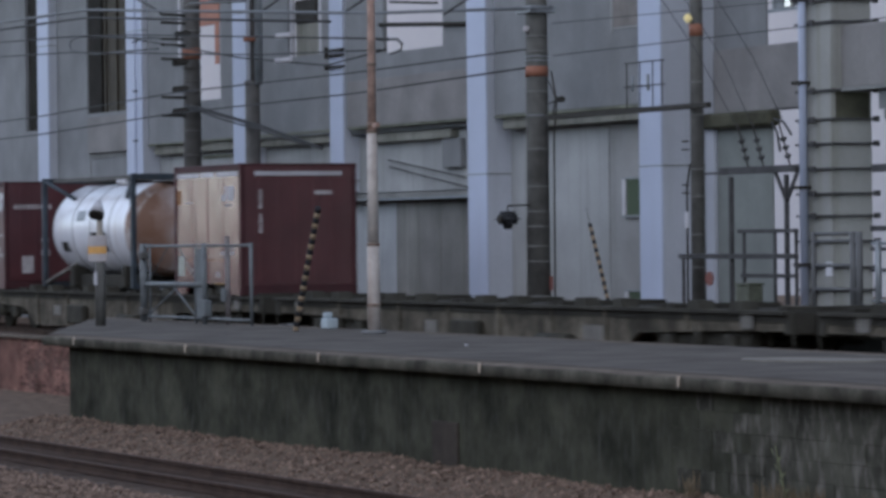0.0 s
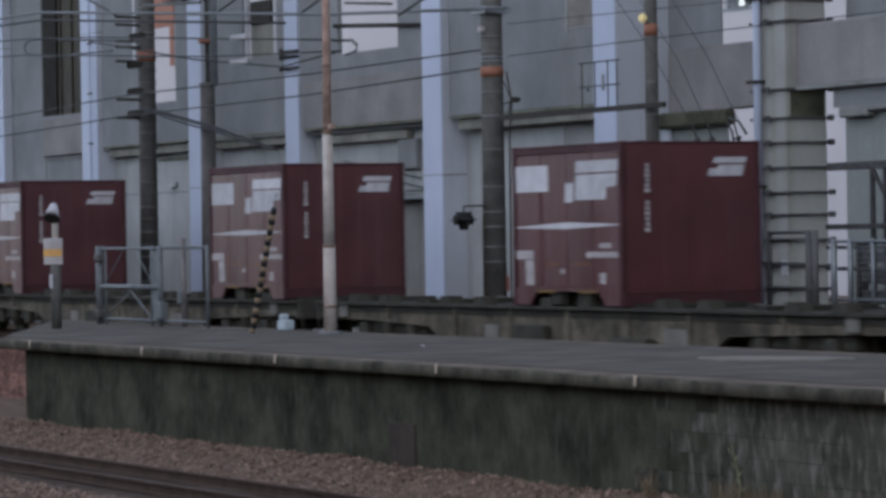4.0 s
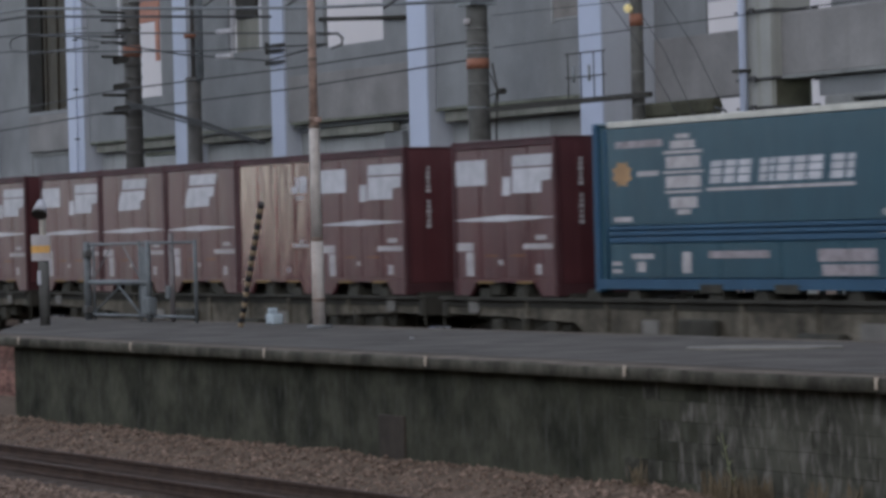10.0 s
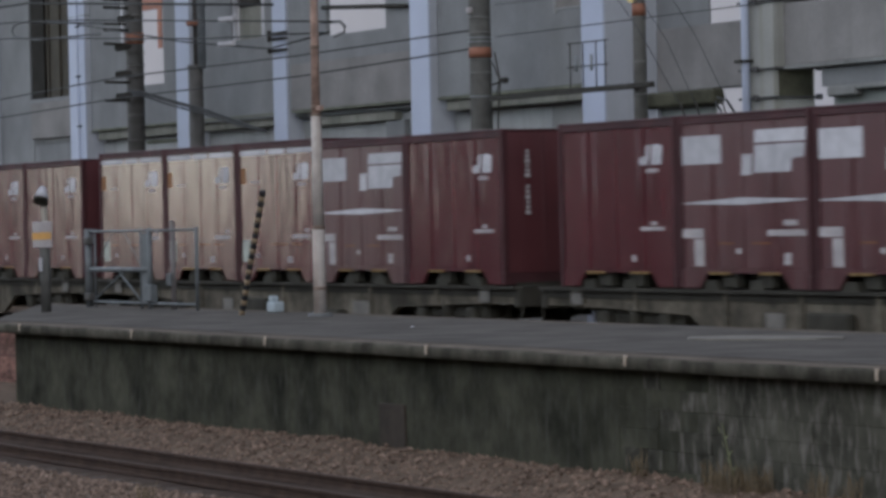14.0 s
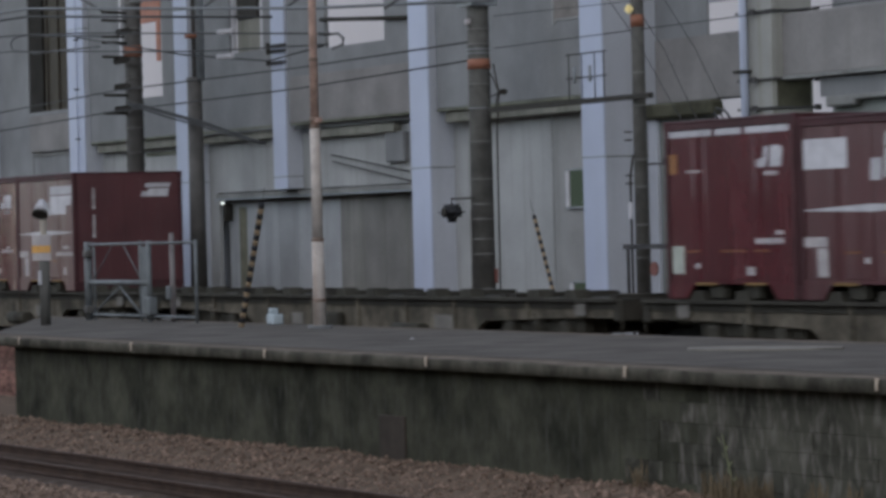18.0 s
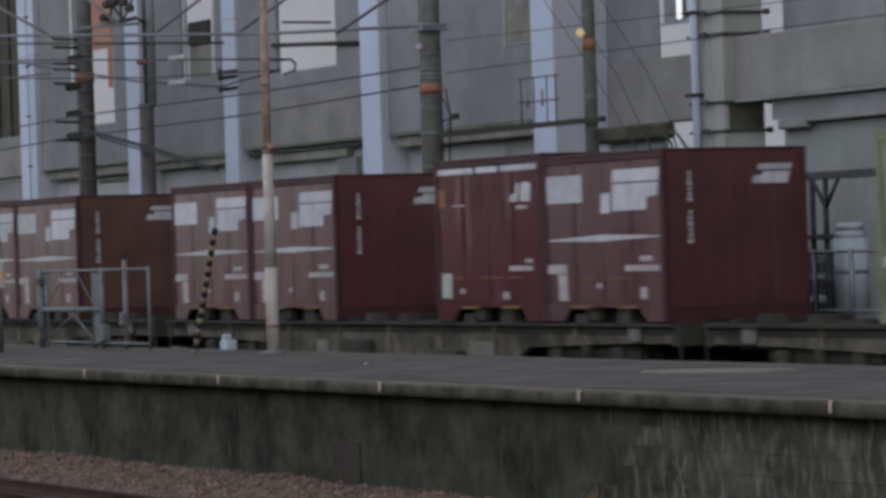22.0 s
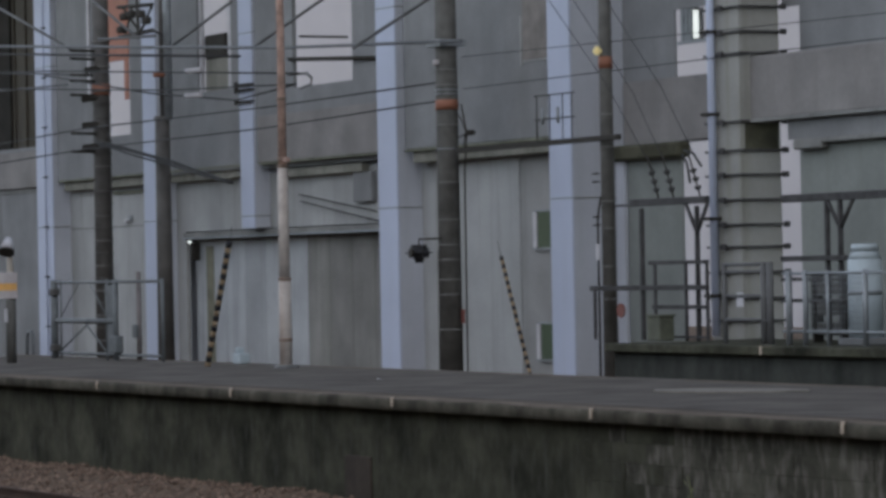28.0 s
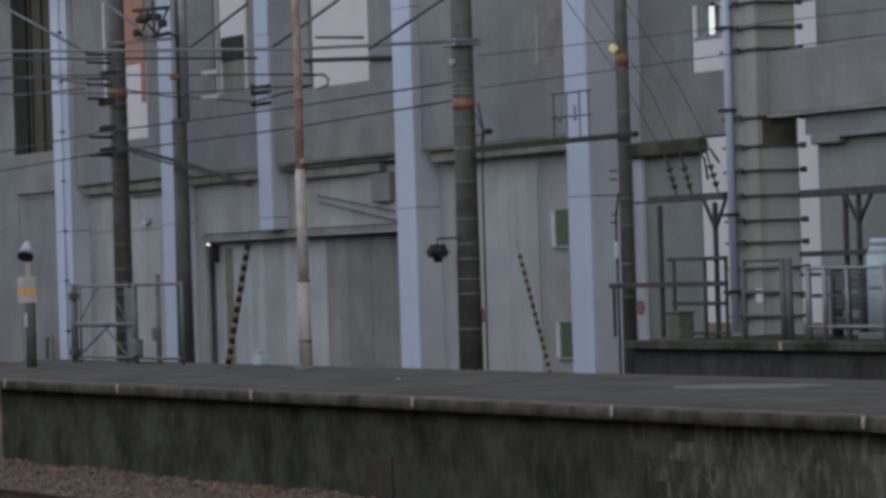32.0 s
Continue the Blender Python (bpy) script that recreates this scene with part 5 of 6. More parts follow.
def wagon(tail=False):
    """A flat container wagon 19.6 m long: fish-bellied side sills, cross beams, bogies, couplers and end rails."""
    t = thing("container_wagon", (0, 0, 0), "grimy flat container wagon with fish-bellied side sills", "freight wagon", "wagons of the train")
    L = 9.75
    z0 = BASE - RAIL_TRAIN - 0.10          # deck height over the rail
    R = -7.85 if tail else -L              # the last wagon has an open brakeman's platform
    prof = [(R, z0), (L, z0), (L, z0 - 0.30), (7.9, z0 - 0.32), (5.1, z0 - 0.40), (4.3, z0 - 0.80), (-4.3, z0 - 0.80), (-5.1, z0 - 0.40), (-7.8, z0 - 0.32), (R, z0 - 0.30)]
    for s in (-1, 1):
        bm = bmesh.new()
        y0, y1 = s * 1.16, s * 1.06
        a = [bm.verts.new((x, y0, z)) for x, z in prof]
        b = [bm.verts.new((x, y1, z)) for x, z in prof]
        bm.faces.new(a)
        bm.faces.new(b[::-1])
        for k in range(len(prof)):
            bm.faces.new((a[k], b[k], b[(k + 1) % len(prof)], a[(k + 1) % len(prof)]))
        sill = part("side_sill", bm, UNDERFRAME, t, "weathered grey-brown side sill")
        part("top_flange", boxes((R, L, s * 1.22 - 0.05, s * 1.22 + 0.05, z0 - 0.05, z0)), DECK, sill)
        # dark strip paints the shade of the recess below the deck edge
        part("upper_web", boxes((R, L, s * 1.176 - 0.008, s * 1.176 + 0.008, z0 - 0.17, z0 - 0.052)), DECK, sill, "dark upper strip painting the recess shade")
        for x in (*(() if tail else (-8.6,)), -6.7, -4.0, -1.9, 0.1, 2.1, 4.0, 6.7, 8.6):
            part("stiffener", boxes((x - 0.05, x + 0.05, s * 1.16 - 0.04, s * 1.16 + 0.04, z0 - (0.30 if abs(x) > 5 else 0.76), z0 - 0.03)), UNDERFRAME, sill)
        if s < 0:
            for x, w, h in ((-2.9, 0.5, 0.22), (3.2, 0.7, 0.24)):
                part("stencil_plate", boxes((x, x + w, -1.172, -1.163, z0 - 0.55, z0 - 0.55 + h)), STENCIL, sill, "worn pale stencil")
            for x in (-7.4 if tail else -8.74, 8.38):
                part("stencil_plate", boxes((x, x + 0.36, -1.215, -1.205, z0 - 0.27, z0 - 0.05)), STENCIL, sill, "worn pale stencil")
            part("brake_box", bevel(boxes((-1.6, -0.5, -1.32, -1.18, z0 - 0.72, z0 - 0.30)), 0.03), BOGIE, sill)
            part("air_tank", tube(bmesh.new(), [(1.9, -1.3, z0 - 0.6), (3.0, -1.3, z0 - 0.6)], 0.14, 12), BOGIE, sill)
    part("deck", boxes((R, L, -1.05, 1.05, z0 - 0.12, z0 - 0.02)), DECK, t)
    if tail:
        part("end_platform", bevel(boxes((-9.8, R + 0.1, -1.15, 1.15, z0 - 0.36, z0 - 0.27)), 0.01), BOGIE, t)
        bw = part("brake_wheel", tube(bmesh.new(), [(-9.4, -1.12, z0 + 0.0), (-9.4, -1.02, z0 + 0.0)], 0.33, 20), BOGIE, t, "dark round brake wheel")
        part("wheel_column", bevel(boxes((-9.62, -9.05, -1.0, -0.8, z0 - 0.27, z0 + 0.06)), 0.05), BOGIE, bw)
        part("step_bracket", bevel(boxes((-9.3, -8.95, -1.1, -0.95, z0 - 0.62, z0 - 0.36)), 0.03), BOGIE, t)
        part("end_box", bevel(boxes((-7.8, -7.2, -0.9, -0.5, z0, z0 + 0.28)), 0.08, 2), BOGIE, t)
    for x in (-9.7, 9.7):
        if x < 0 and tail:
            continue
        part("end_beam", bevel(boxes((x - 0.1, x + 0.1, -1.2, 1.2, z0 - 0.35, z0)), 0.02), DECK, t)
        s = 1 if x > 0 else -1
        cp = part("coupler", bevel(boxes((min(x, x + 0.48 * s), max(x, x + 0.48 * s), -0.14, 0.14, z0 - 0.42, z0 - 0.16)), 0.04, 2), BOGIE, t)
        part("hand_rail", tube(bmesh.new(), [(x + 0.12 * s, -1.15, z0 - 0.9), (x + 0.12 * s, -1.15, z0 + 0.02), (x + 0.12 * s, -0.75, z0 + 0.02), (x + 0.12 * s, -0.75, z0 - 0.4)], 0.018, 6), BOGIE, t)
        part("step", boxes((x - 0.18, x + 0.18, -1.22, -1.05, z0 - 0.72, z0 - 0.68)), OFF_WHITE, t)
    for c in (*(() if tail else (-7.54,)), -3.77, 0.0, 3.77, 7.54):
        for dx in (-0.65, 0.65):
            bm = bmesh.new()
            pts = [(-0.21, 0.0), (0.21, 0.0), (0.15, 0.14), (-0.15, 0.14)]
            lo = [bm.verts.new((c + dx + px, -1.18, z0 + pz)) for px, pz in pts]
            hi = [bm.verts.new((c + dx + px, -0.9, z0 + pz)) for px, pz in pts]
            bm.faces.new(lo)
            bm.faces.new(hi[::-1])
            for k in range(4):
                bm.faces.new((lo[k], lo[(k + 1) % 4], hi[(k + 1) % 4], hi[k]))
            part("lock_block", bm, BOGIE, t)
        part("rest_pad", boxes((c - 1.84, c - 1.6, -1.0, 1.0, z0 - 0.01, z0 + 0.06)), DECK, t)
        part("rest_pad", boxes((c + 1.6, c + 1.84, -1.0, 1.0, z0 - 0.01, z0 + 0.06)), DECK, t)
    for x in (-6.9, 6.9):
        bg = part("bogie", bevel(boxes((x - 1.45, x + 1.45, -1.02, -0.82, 0.38, 0.66), (x - 1.45, x + 1.45, 0.82, 1.02, 0.38, 0.66), (x - 0.25, x + 0.25, -0.95, 0.95, 0.35, 0.7)), 0.02), BOGIE, t, "grimy two-axle bogie")
        for dx in (-0.95, 0.95):
            for y in (-0.57, 0.57):
                part("wheel", tube(bmesh.new(), [(x + dx, y - 0.06, 0.41), (x + dx, y + 0.06, 0.41)], 0.405, 24), BOGIE, bg)
            part("axle", tube(bmesh.new(), [(x + dx, -0.95, 0.41), (x + dx, 0.95, 0.41)], 0.07, 10), BOGIE, bg)
            part("axle_box", bevel(boxes((x + dx - 0.16, x + dx + 0.16, -1.14, -0.98, 0.27, 0.57)), 0.04), BOGIE, bg)
        part("spring", tube(bmesh.new(), [(x, -1.05, 0.3), (x, -1.05, 0.7)], 0.12, 10), BOGIE, bg)
    return t


def body12(t, side, frame_m, end_m, H=2.54, L=3.72, W=2.6):
    """The steel box of a twelve-foot container: posts, rails, two-leaf side doors with lock bars, ends, roof, fork pockets."""
    h, w = L / 2, W / 2
    part("box", boxes((-h + 0.05, h - 0.05, -w + 0.06, w - 0.03, 0.16, H - 0.05)), side, t)
    part("roof", bevel(boxes((-h + 0.02, h - 0.02, -w + 0.02, w - 0.02, H - 0.05, H)), 0.015), frame_m, t)
    for x in (-h, h - 0.1):
        for y in (-w, w - 0.1):
            part("corner_post", bevel(boxes((x, x + 0.1, y, y + 0.1, 0.12, H - 0.05)), 0.012), frame_m, t)
            for z in (0.0, H - 0.1):
                part("corner_casting", bevel(boxes((x - 0.004, x + 0.104, y - 0.004, y + 0.104, z - 0.085 if z == 0 else z, z + 0.12 if z == 0 else z + 0.104)), 0.015), frame_m, t)
    for y in (-w + 0.008, w - 0.088):
        part("top_rail", boxes((-h + 0.1, h - 0.1, y, y + 0.08, H - 0.13, H - 0.05)), frame_m, t)
        sk = part("bottom_rail", boxes((-h + 0.1, h - 0.1, y, y + 0.08, 0.15, 0.21)), side, t)
        for s in (-1, 1):
            bm = bmesh.new()
            pts = [(s * (h - 0.06), -0.075), (s * 1.28, -0.075), (s * 1.06, 0.15), (s * (h - 0.06), 0.15)]
            lo = [bm.verts.new((px, y, pz)) for px, pz in pts]
            hi = [bm.verts.new((px, y + 0.06, pz)) for px, pz in pts]
            bm.faces.new(lo)
            bm.faces.new(hi[::-1])
            for k in range(4):
                bm.faces.new((lo[k], lo[(k + 1) % 4], hi[(k + 1) % 4], hi[k]))
            part("skirt", bm, side, sk)
        for x in (-0.5, 0.5):
            if y < 0:
                part("fork_edge", boxes((x * 1.4 - 0.3, x * 1.4 + 0.3, y - 0.004, y + 0.02, 0.13, 0.165)), OCHRE_EDGE, sk, "worn ochre edge of a fork pocket")
            part("fork_pocket", boxes((x - 0.2, x + 0.2, (-w + 0.07) if y < 0 else (w - 0.2), (-w + 0.2) if y < 0 else (w - 0.07), -0.06, 0.15)), BOGIE, sk)
    part("underfloor", boxes((-1.2, 1.2, -w + 0.34, w - 0.34, -0.09, 0.155)), BOGIE, t)
    for x in (-h + 0.02, h - 0.08):
        part("end_sill", boxes((x, x + 0.06, -w + 0.1, w - 0.1, -0.08, 0.118)), frame_m, t)
    n = 4
    pw = (L - 0.22) / n
    for k in range(n):
        x = -h + 0.11 + pw * k
        dr = part("side_door", bevel(boxes((x + 0.012, x + pw - 0.012, -w + 0.022, -w + 0.062, 0.205, H - 0.14)), 0.012), side, t)
        part("lock_bar", tube(bmesh.new(), [(x + (pw * 0.8 if k % 2 == 0 else pw * 0.2), -w + 0.032, 0.22), (x + (pw * 0.8 if k % 2 == 0 else pw * 0.2), -w + 0.032, H - 0.16)], 0.014, 6), side, dr)
    for s in (-1, 1):
        x = s * (h - 0.045)
        e = part("end_panel", bevel(boxes((x - 0.02, x + 0.02, -w + 0.1, w - 0.1, 0.12, H - 0.05)), 0.006), end_m, t)
        for k in range(5):
            y = -w + 0.42 + 0.4 * k
            part("end_rib", bevel(boxes((x + s * 0.022 - 0.006, x + s * 0.022 + 0.006, y - 0.03, y + 0.03, 0.2, H - 0.12)), 0.004), end_m, e)
    return h, w


def labels(t, name, material, y, rects, label="", lean=0.0):
    """Painted patches on the near side, each one a part: x0, x1, z0, z1."""
    for x0, x1, z0, z1 in rects:
        part(name, slant(bmesh.new(), x0, x1, z0, z1, y, lean), material, t, label)


def end_labels(t, name, material, x, rects, label="", lean=0.0):
    for y0, y1, z0, z1 in rects:
        part(name, end_patch(bmesh.new(), y0, y1, z0, z1, x, lean), material, t, label)


def number_bar(t, x, rects, n=6):
    """Upright rows of small worn bars, one bar for each character."""
    for y0, y1, z0, z1 in rects:
        step = (z1 - z0) / n
        for k in range(n):
            s = 0.012 * ((k * 7) % 3)
            end_labels(t, "number_bar", OFF_WHITE, x, ((y0 + s, y1 - s * 0.5, z0 + step * k, z0 + step * (k + 0.74)),), "small white bar")


def outline(t, name, material, y, pts, label=""):
    """One flat painted shape on the near side, given by its outline."""
    bm = bmesh.new()
    bm.faces.new([bm.verts.new((px, y - 0.004, pz)) for px, pz in pts])
    part(name, bm, material, t, label)


def X(f, L=3.69):
    return -L / 2 + f * L


def marks_end(t, h, w, H=2.5, plain=False):
    """The slanted white block marks and the upright row of bars on the end that leads."""
    x = h - 0.012
    if plain:
        for k in range(9):
            end_labels(t, "number_bar", OFF_WHITE, x, ((-1.05 + 0.11 * k, -0.97 + 0.11 * k, 1.87, 1.98),), "small white bar")
        return
    end_labels(t, "end_mark", WHITE, x, ((0.30, 0.45, 1.98, 2.10), (0.46, 0.95, 1.98, 2.16), (0.40, 1.0, 2.185, 2.28)), "slanted white block mark", 0.04)
    number_bar(t, x, ((-0.86, -0.77, 1.73, 2.21), (-0.86, -0.77, 1.1, 1.62)))


def marks_low(t, w, extra=True):
    y = -w + 0.020
    labels(t, "label", OFF_WHITE, y, ((X(0.02), X(0.19), 0.68, 0.82), (X(0.115), X(0.19), 0.25, 0.66), (X(0.68), X(0.96), 0.70, 0.79), (X(0.80), X(0.90), 0.85, 0.93), (X(0.44), X(0.48), 0.44, 0.52), (X(0.80), X(0.85), 0.28, 0.45)), "small faded white label")
    if extra:
        labels(t, "hinge_line", OCHRE, y, ((X(0.30), X(0.42), 0.585, 0.605), (X(0.56), X(0.70), 0.585, 0.605)))


def container_w(left=True, end_m=None, slanted=False, plain=False):
    t = thing("container", (0, 0, 0), "maroon twelve-foot freight container with white block markings on its doors" if left else ("maroon twelve-foot freight container with one slanted white mark" if slanted else "maroon twelve-foot freight container with one white block mark"), "freight container", "containers of the train")
    h, w = body12(t, MAROON, MAROON_DARK, end_m or MAROON)
    y = -w + 0.020
    if left:
        part("white_label", slant(bmesh.new(), X(0.03), X(0.335), 1.79, 2.22, y), WHITE, t, "white rectangular label")
    if not slanted:
        labels(t, "white_bar", WHITE, y, ((X(0.59), X(0.965), 2.07, 2.26), (X(0.49), X(0.565), 1.60, 1.91)), "white block mark", 0.03)
        outline(t, "white_mark", WHITE, y, ((X(0.585), 1.63), (X(0.86), 1.63), (X(0.87), 1.82), (X(0.955), 1.84), (X(0.965), 2.04), (X(0.595), 2.04)), "large white block mark")
    else:
        labels(t, "white_bar", WHITE, y, ((X(0.35), X(0.72), 2.09, 2.30),), "white block mark", 0.06)
        outline(t, "white_mark", WHITE, y, ((X(0.28), 1.64), (X(0.62), 1.66), (X(0.635), 1.84), (X(0.69), 1.86), (X(0.70), 2.05), (X(0.335), 2.04), (X(0.30), 1.88)), "large slanted white block mark")
    bm = bmesh.new()
    v = [(X(0.02), 1.195), (X(0.5), 1.165), (X(0.98), 1.215), (X(0.98), 1.23), (X(0.5), 1.275), (X(0.02), 1.21)]
    bm.faces.new([bm.verts.new((a, y - 0.004, b)) for a, b in v])
    part("white_streak", bm, WHITE, t, "long tapering white streak")
    marks_low(t, w)
    marks_end(t, h, w, plain=plain)
    return t


def container_n():
    t = container_w(plain=True)
    end_labels(t, "end_label", OFF_WHITE, 1.848, ((-0.86, -0.56, 0.30, 0.72), (-0.36, -0.15, 0.72, 0.88), (-0.36, -0.17, 1.06, 1.15)), "white label on the end")
    return t


def twin_mark(t, w, x, z, y):
    """Two plain white shapes side by side."""
    q = lambda pts: [(X(x + 0.8 * a), z + 0.76 * b) for a, b in pts]
    outline(t, "white_block", WHITE, y, q(((0.0, 0.0), (0.075, 0.0), (0.095, 0.15), (0.105, 0.40), (0.072, 0.40), (0.058, 0.17), (0.0, 0.16))), "small white block mark")
    outline(t, "white_block", WHITE, y, q(((0.115, 0.0), (0.225, 0.0), (0.238, 0.37), (0.20, 0.41), (0.13, 0.41))), "upright white block mark")
    part("mark_bar", slant(bmesh.new(), X(x + 0.05), X(x + 0.15), z - 0.12, z - 0.06, y), OFF_WHITE, t)


def container_p():
    t = thing("container", (0, 0, 0), "plain maroon twelve-foot freight container with a small white mark", "freight container", "containers of the train")
    h, w = body12(t, MAROON_RIBBED, MAROON_DARK, MAROON)
    y = -w + 0.020
    twin_mark(t, w, 0.705, 1.82, y)
    labels(t, "label", OFF_WHITE, y, ((X(0.70), X(0.90), 0.80, 0.86), (X(0.79), X(0.84), 0.88, 0.94), (X(0.62), X(0.66), 0.32, 0.42)), "small faded white label")
    marks_end(t, h, w)
    return t


def container_s():
    t = thing("container", (0, 0, 0), "taller maroon twelve-foot container with a white stripe along its top", "freight container", "containers of the train")
    h, w = body12(t, MAROON_RIBBED, MAROON_DARK, MAROON, H=2.62)
    y = -w + 0.020
    labels(t, "top_stripe", WHITE, y, ((X(0.03), X(0.37), 2.37, 2.465), (X(0.40), X(0.60), 2.37, 2.465), (X(0.63), X(0.955), 2.37, 2.465)), "length of white stripe")
    end_labels(t, "end_stripe", WHITE, h - 0.012, ((-0.98, 0.98, 2.37, 2.46),), "white stripe across the end")
    twin_mark(t, w, 0.715, 1.86, y)
    labels(t, "ochre_tag", OCHRE, y, ((X(0.03), X(0.09), 1.82, 2.12),))
    labels(t, "pale_plate", PLATE, y, ((X(0.04), X(0.135), 0.30, 0.72),), "pale document plate")
    labels(t, "label", OFF_WHITE, y, ((X(0.16), X(0.28), 1.83, 1.86), (X(0.69), X(0.90), 0.74, 0.82), (X(0.84), X(0.90), 0.87, 0.93), (X(0.22), X(0.26), 0.38, 0.46), (X(0.62), X(0.68), 0.28, 0.40)), "small faded white label")
    labels(t, "ochre_line", OCHRE, y, ((X(0.15), X(0.26), 0.63, 0.645), (X(0.42), X(0.62), 0.63, 0.645), (X(0.68), X(0.80), 0.63, 0.645)))
    number_bar(t, h - 0.012, ((-0.9, -0.81, 1.7, 2.1), (-0.9, -0.81, 1.2, 1.6)))
    end_labels(t, "end_mark", OFF_WHITE, h - 0.012, ((0.35, 0.75, 1.98, 2.06),), "white bar on the end")
    return t


def container_g():
    t = thing("container", (0, 0, 0), "pale green twelve-foot freight container with a blue oval", "freight container", "containers of the train")
    h, w = body12(t, GREEN, GREEN, GREEN)
    y = -w + 0.020
    part("white_panel", slant(bmesh.new(), X(0.06), X(0.36), 0.95, 2.25, y), mat("pale_panel", (0.30, 0.305, 0.225), 0.7, var=0.3, streak=0.5, stain=(0.2, 0.19, 0.13)), t, "worn pale panel")
    bm = bmesh.new()
    bm.faces.new([bm.verts.new((X(0.20) + 0.42 * math.cos(k * math.tau / 20), y - 0.008, 1.78 + 0.46 * math.sin(k * math.tau / 20))) for k in range(20)])
    part("blue_oval", bm, BLUE_PALE, t, "faded blue oval")
    labels(t, "dark_mark", GREEN_DARK, y, ((X(0.60), X(0.80), 2.0, 2.2), (X(0.82), X(0.95), 2.02, 2.2), (X(0.52), X(0.76), 1.55, 1.83), (X(0.78), X(0.88), 1.6, 1.83), (X(0.52), X(0.88), 1.30, 1.34)), "dark block mark", 0.03)
    marks_low(t, w, False)
    return t


def container_e():
    """A thirty-one-foot curtain of blue-green steel with a pale roof rail, a crest and a row of white block shapes."""
    L, H, W = 9.2, 2.67, 2.48
    h, w = L / 2, W / 2
    t = thing("long_container", (0, 0, 0), "long blue-green freight container with white lettering shapes and a crest", "freight container", "containers of the train")
    part("box", boxes((-h + 0.05, h - 0.05, -w + 0.14, w - 0.03, 0.16, H - 0.05)), TEAL, t)
    part("roof", bevel(boxes((-h, h, -w + 0.02, w - 0.02, H - 0.05, H)), 0.015), TEAL, t)
    d0, d1 = -4.12, 4.24
    part("roof_rail", bevel(boxes((d0, d1, -w + 0.004, -w + 0.06, H - 0.09, H + 0.01)), 0.01), PALE_RAIL, t, "pale roof rail")
    for x in (-h, h - 0.14):
        for y in (-w, w - 0.14):
            part("corner_post", bevel(boxes((x, x + 0.14, y, y + 0.14, 0.12, H)), 0.015), BLUE if x < 0 else BLUE_SHADED, t)
            part("corner_casting", bevel(boxes((x - 0.004, x + 0.144, y - 0.004, y + 0.144, 0.0, 0.13)), 0.015), BLUE, t)
    part("end_bay", bevel(boxes((-h + 0.14, d0 - 0.02, -w + 0.05, -w + 0.13, 0.12, H - 0.06)), 0.015), TEAL, t, "recessed end bay")
    # the right bay and posts take the shaded blue
    part("end_bay", bevel(boxes((d1 + 0.02, h - 0.14, -w + 0.09, -w + 0.13, 0.12, H - 0.06)), 0.015), BLUE_SHADED, t, "recessed end bay with shade in its colour")
    for x in (d0 - 0.12, d1 + 0.1):
        part("lock_rod", tube(bmesh.new(), [(x, -w + 0.04, 0.2), (x, -w + 0.04, H - 0.1)], 0.022, 8), BLUE, t)
    part("upper_wing_door", bevel(boxes((d0, d1, -w + 0.012, -w + 0.132, 1.04, H - 0.1)), 0.01), TEAL, t)
    for z0, z1 in ((0.77, 0.86), (0.88, 0.95), (0.97, 1.03)):
        part("belt_rail", bevel(boxes((d0, d1, -w - 0.002, -w + 0.13, z0, z1)), 0.012), BLUE, t, "blue belt rail")
    n = 5
    for k in range(n):
        a = d0 + (d1 - d0) / n * k
        part("lower_flap", bevel(boxes((a + 0.01, a + (d1 - d0) / n - 0.01, -w + 0.014, -w + 0.132, 0.22, 0.76)), 0.01), TEAL, t)
    bt = part("bottom_rail", boxes((-h + 0.14, h - 0.14, -w + 0.01, -w + 0.09, 0.05, 0.21)), BLUE, t)
    for x in (-1.05, 1.05):
        part("fork_pocket", boxes((x - 0.32, x + 0.32, -w, -w + 0.05, 0.0, 0.13)), BOGIE, bt)
    y = -w + 0.010
    x = -1.04
    for wd in (0.38, 0.36, 0.40, -0.17, 0.26, 0.14, 0.42, 0.37, 0.42, -0.15, 0.38, 0.22):
        if wd > 0:
            bm = bmesh.new()
            slant(bm, x, x + wd - 0.05, 1.64, 1.75, y, 0.025)
            slant(bm, x + 0.03, x + wd - 0.02, 1.77, 1.87, y, 0.025)
            slant(bm, x + 0.055, x + wd + 0.005, 1.89, 1.98, y, 0.02)
            part("lettering_block", bm, WHITE, t, "slanted white block")
        x += abs(wd) + (0.03 if wd > 0 else 0)
    labels(t, "underline", OFF_WHITE, y, ((-1.1, 2.9, 1.53, 1.58),))
    cx = -1.80
    labels(t, "crest_band", OFF_WHITE, y, [(cx - r, cx + r, z0, z1) for z0, z1, r in ((1.19, 1.27, 0.2), (1.29, 1.46, 0.40), (1.52, 1.56, 0.54), (1.60, 1.78, 0.52), (1.82, 1.86, 0.60), (1.90, 2.08, 0.50), (2.12, 2.17, 0.58), (2.20, 2.32, 0.36), (2.35, 2.42, 0.2))], "band of a white crest")
    bm = bmesh.new()
    bm.faces.new([bm.verts.new((-3.67 + (0.34 if k % 2 else 0.24) * math.cos(k * math.tau / 16), y - 0.005, 1.85 + (0.22 if k % 2 else 0.16) * math.sin(k * math.tau / 16))) for k in range(16)])
    part("ochre_disc", bm, mat("ochre_disc", (0.32, 0.19, 0.09), 0.7), t, "faded ochre disc")
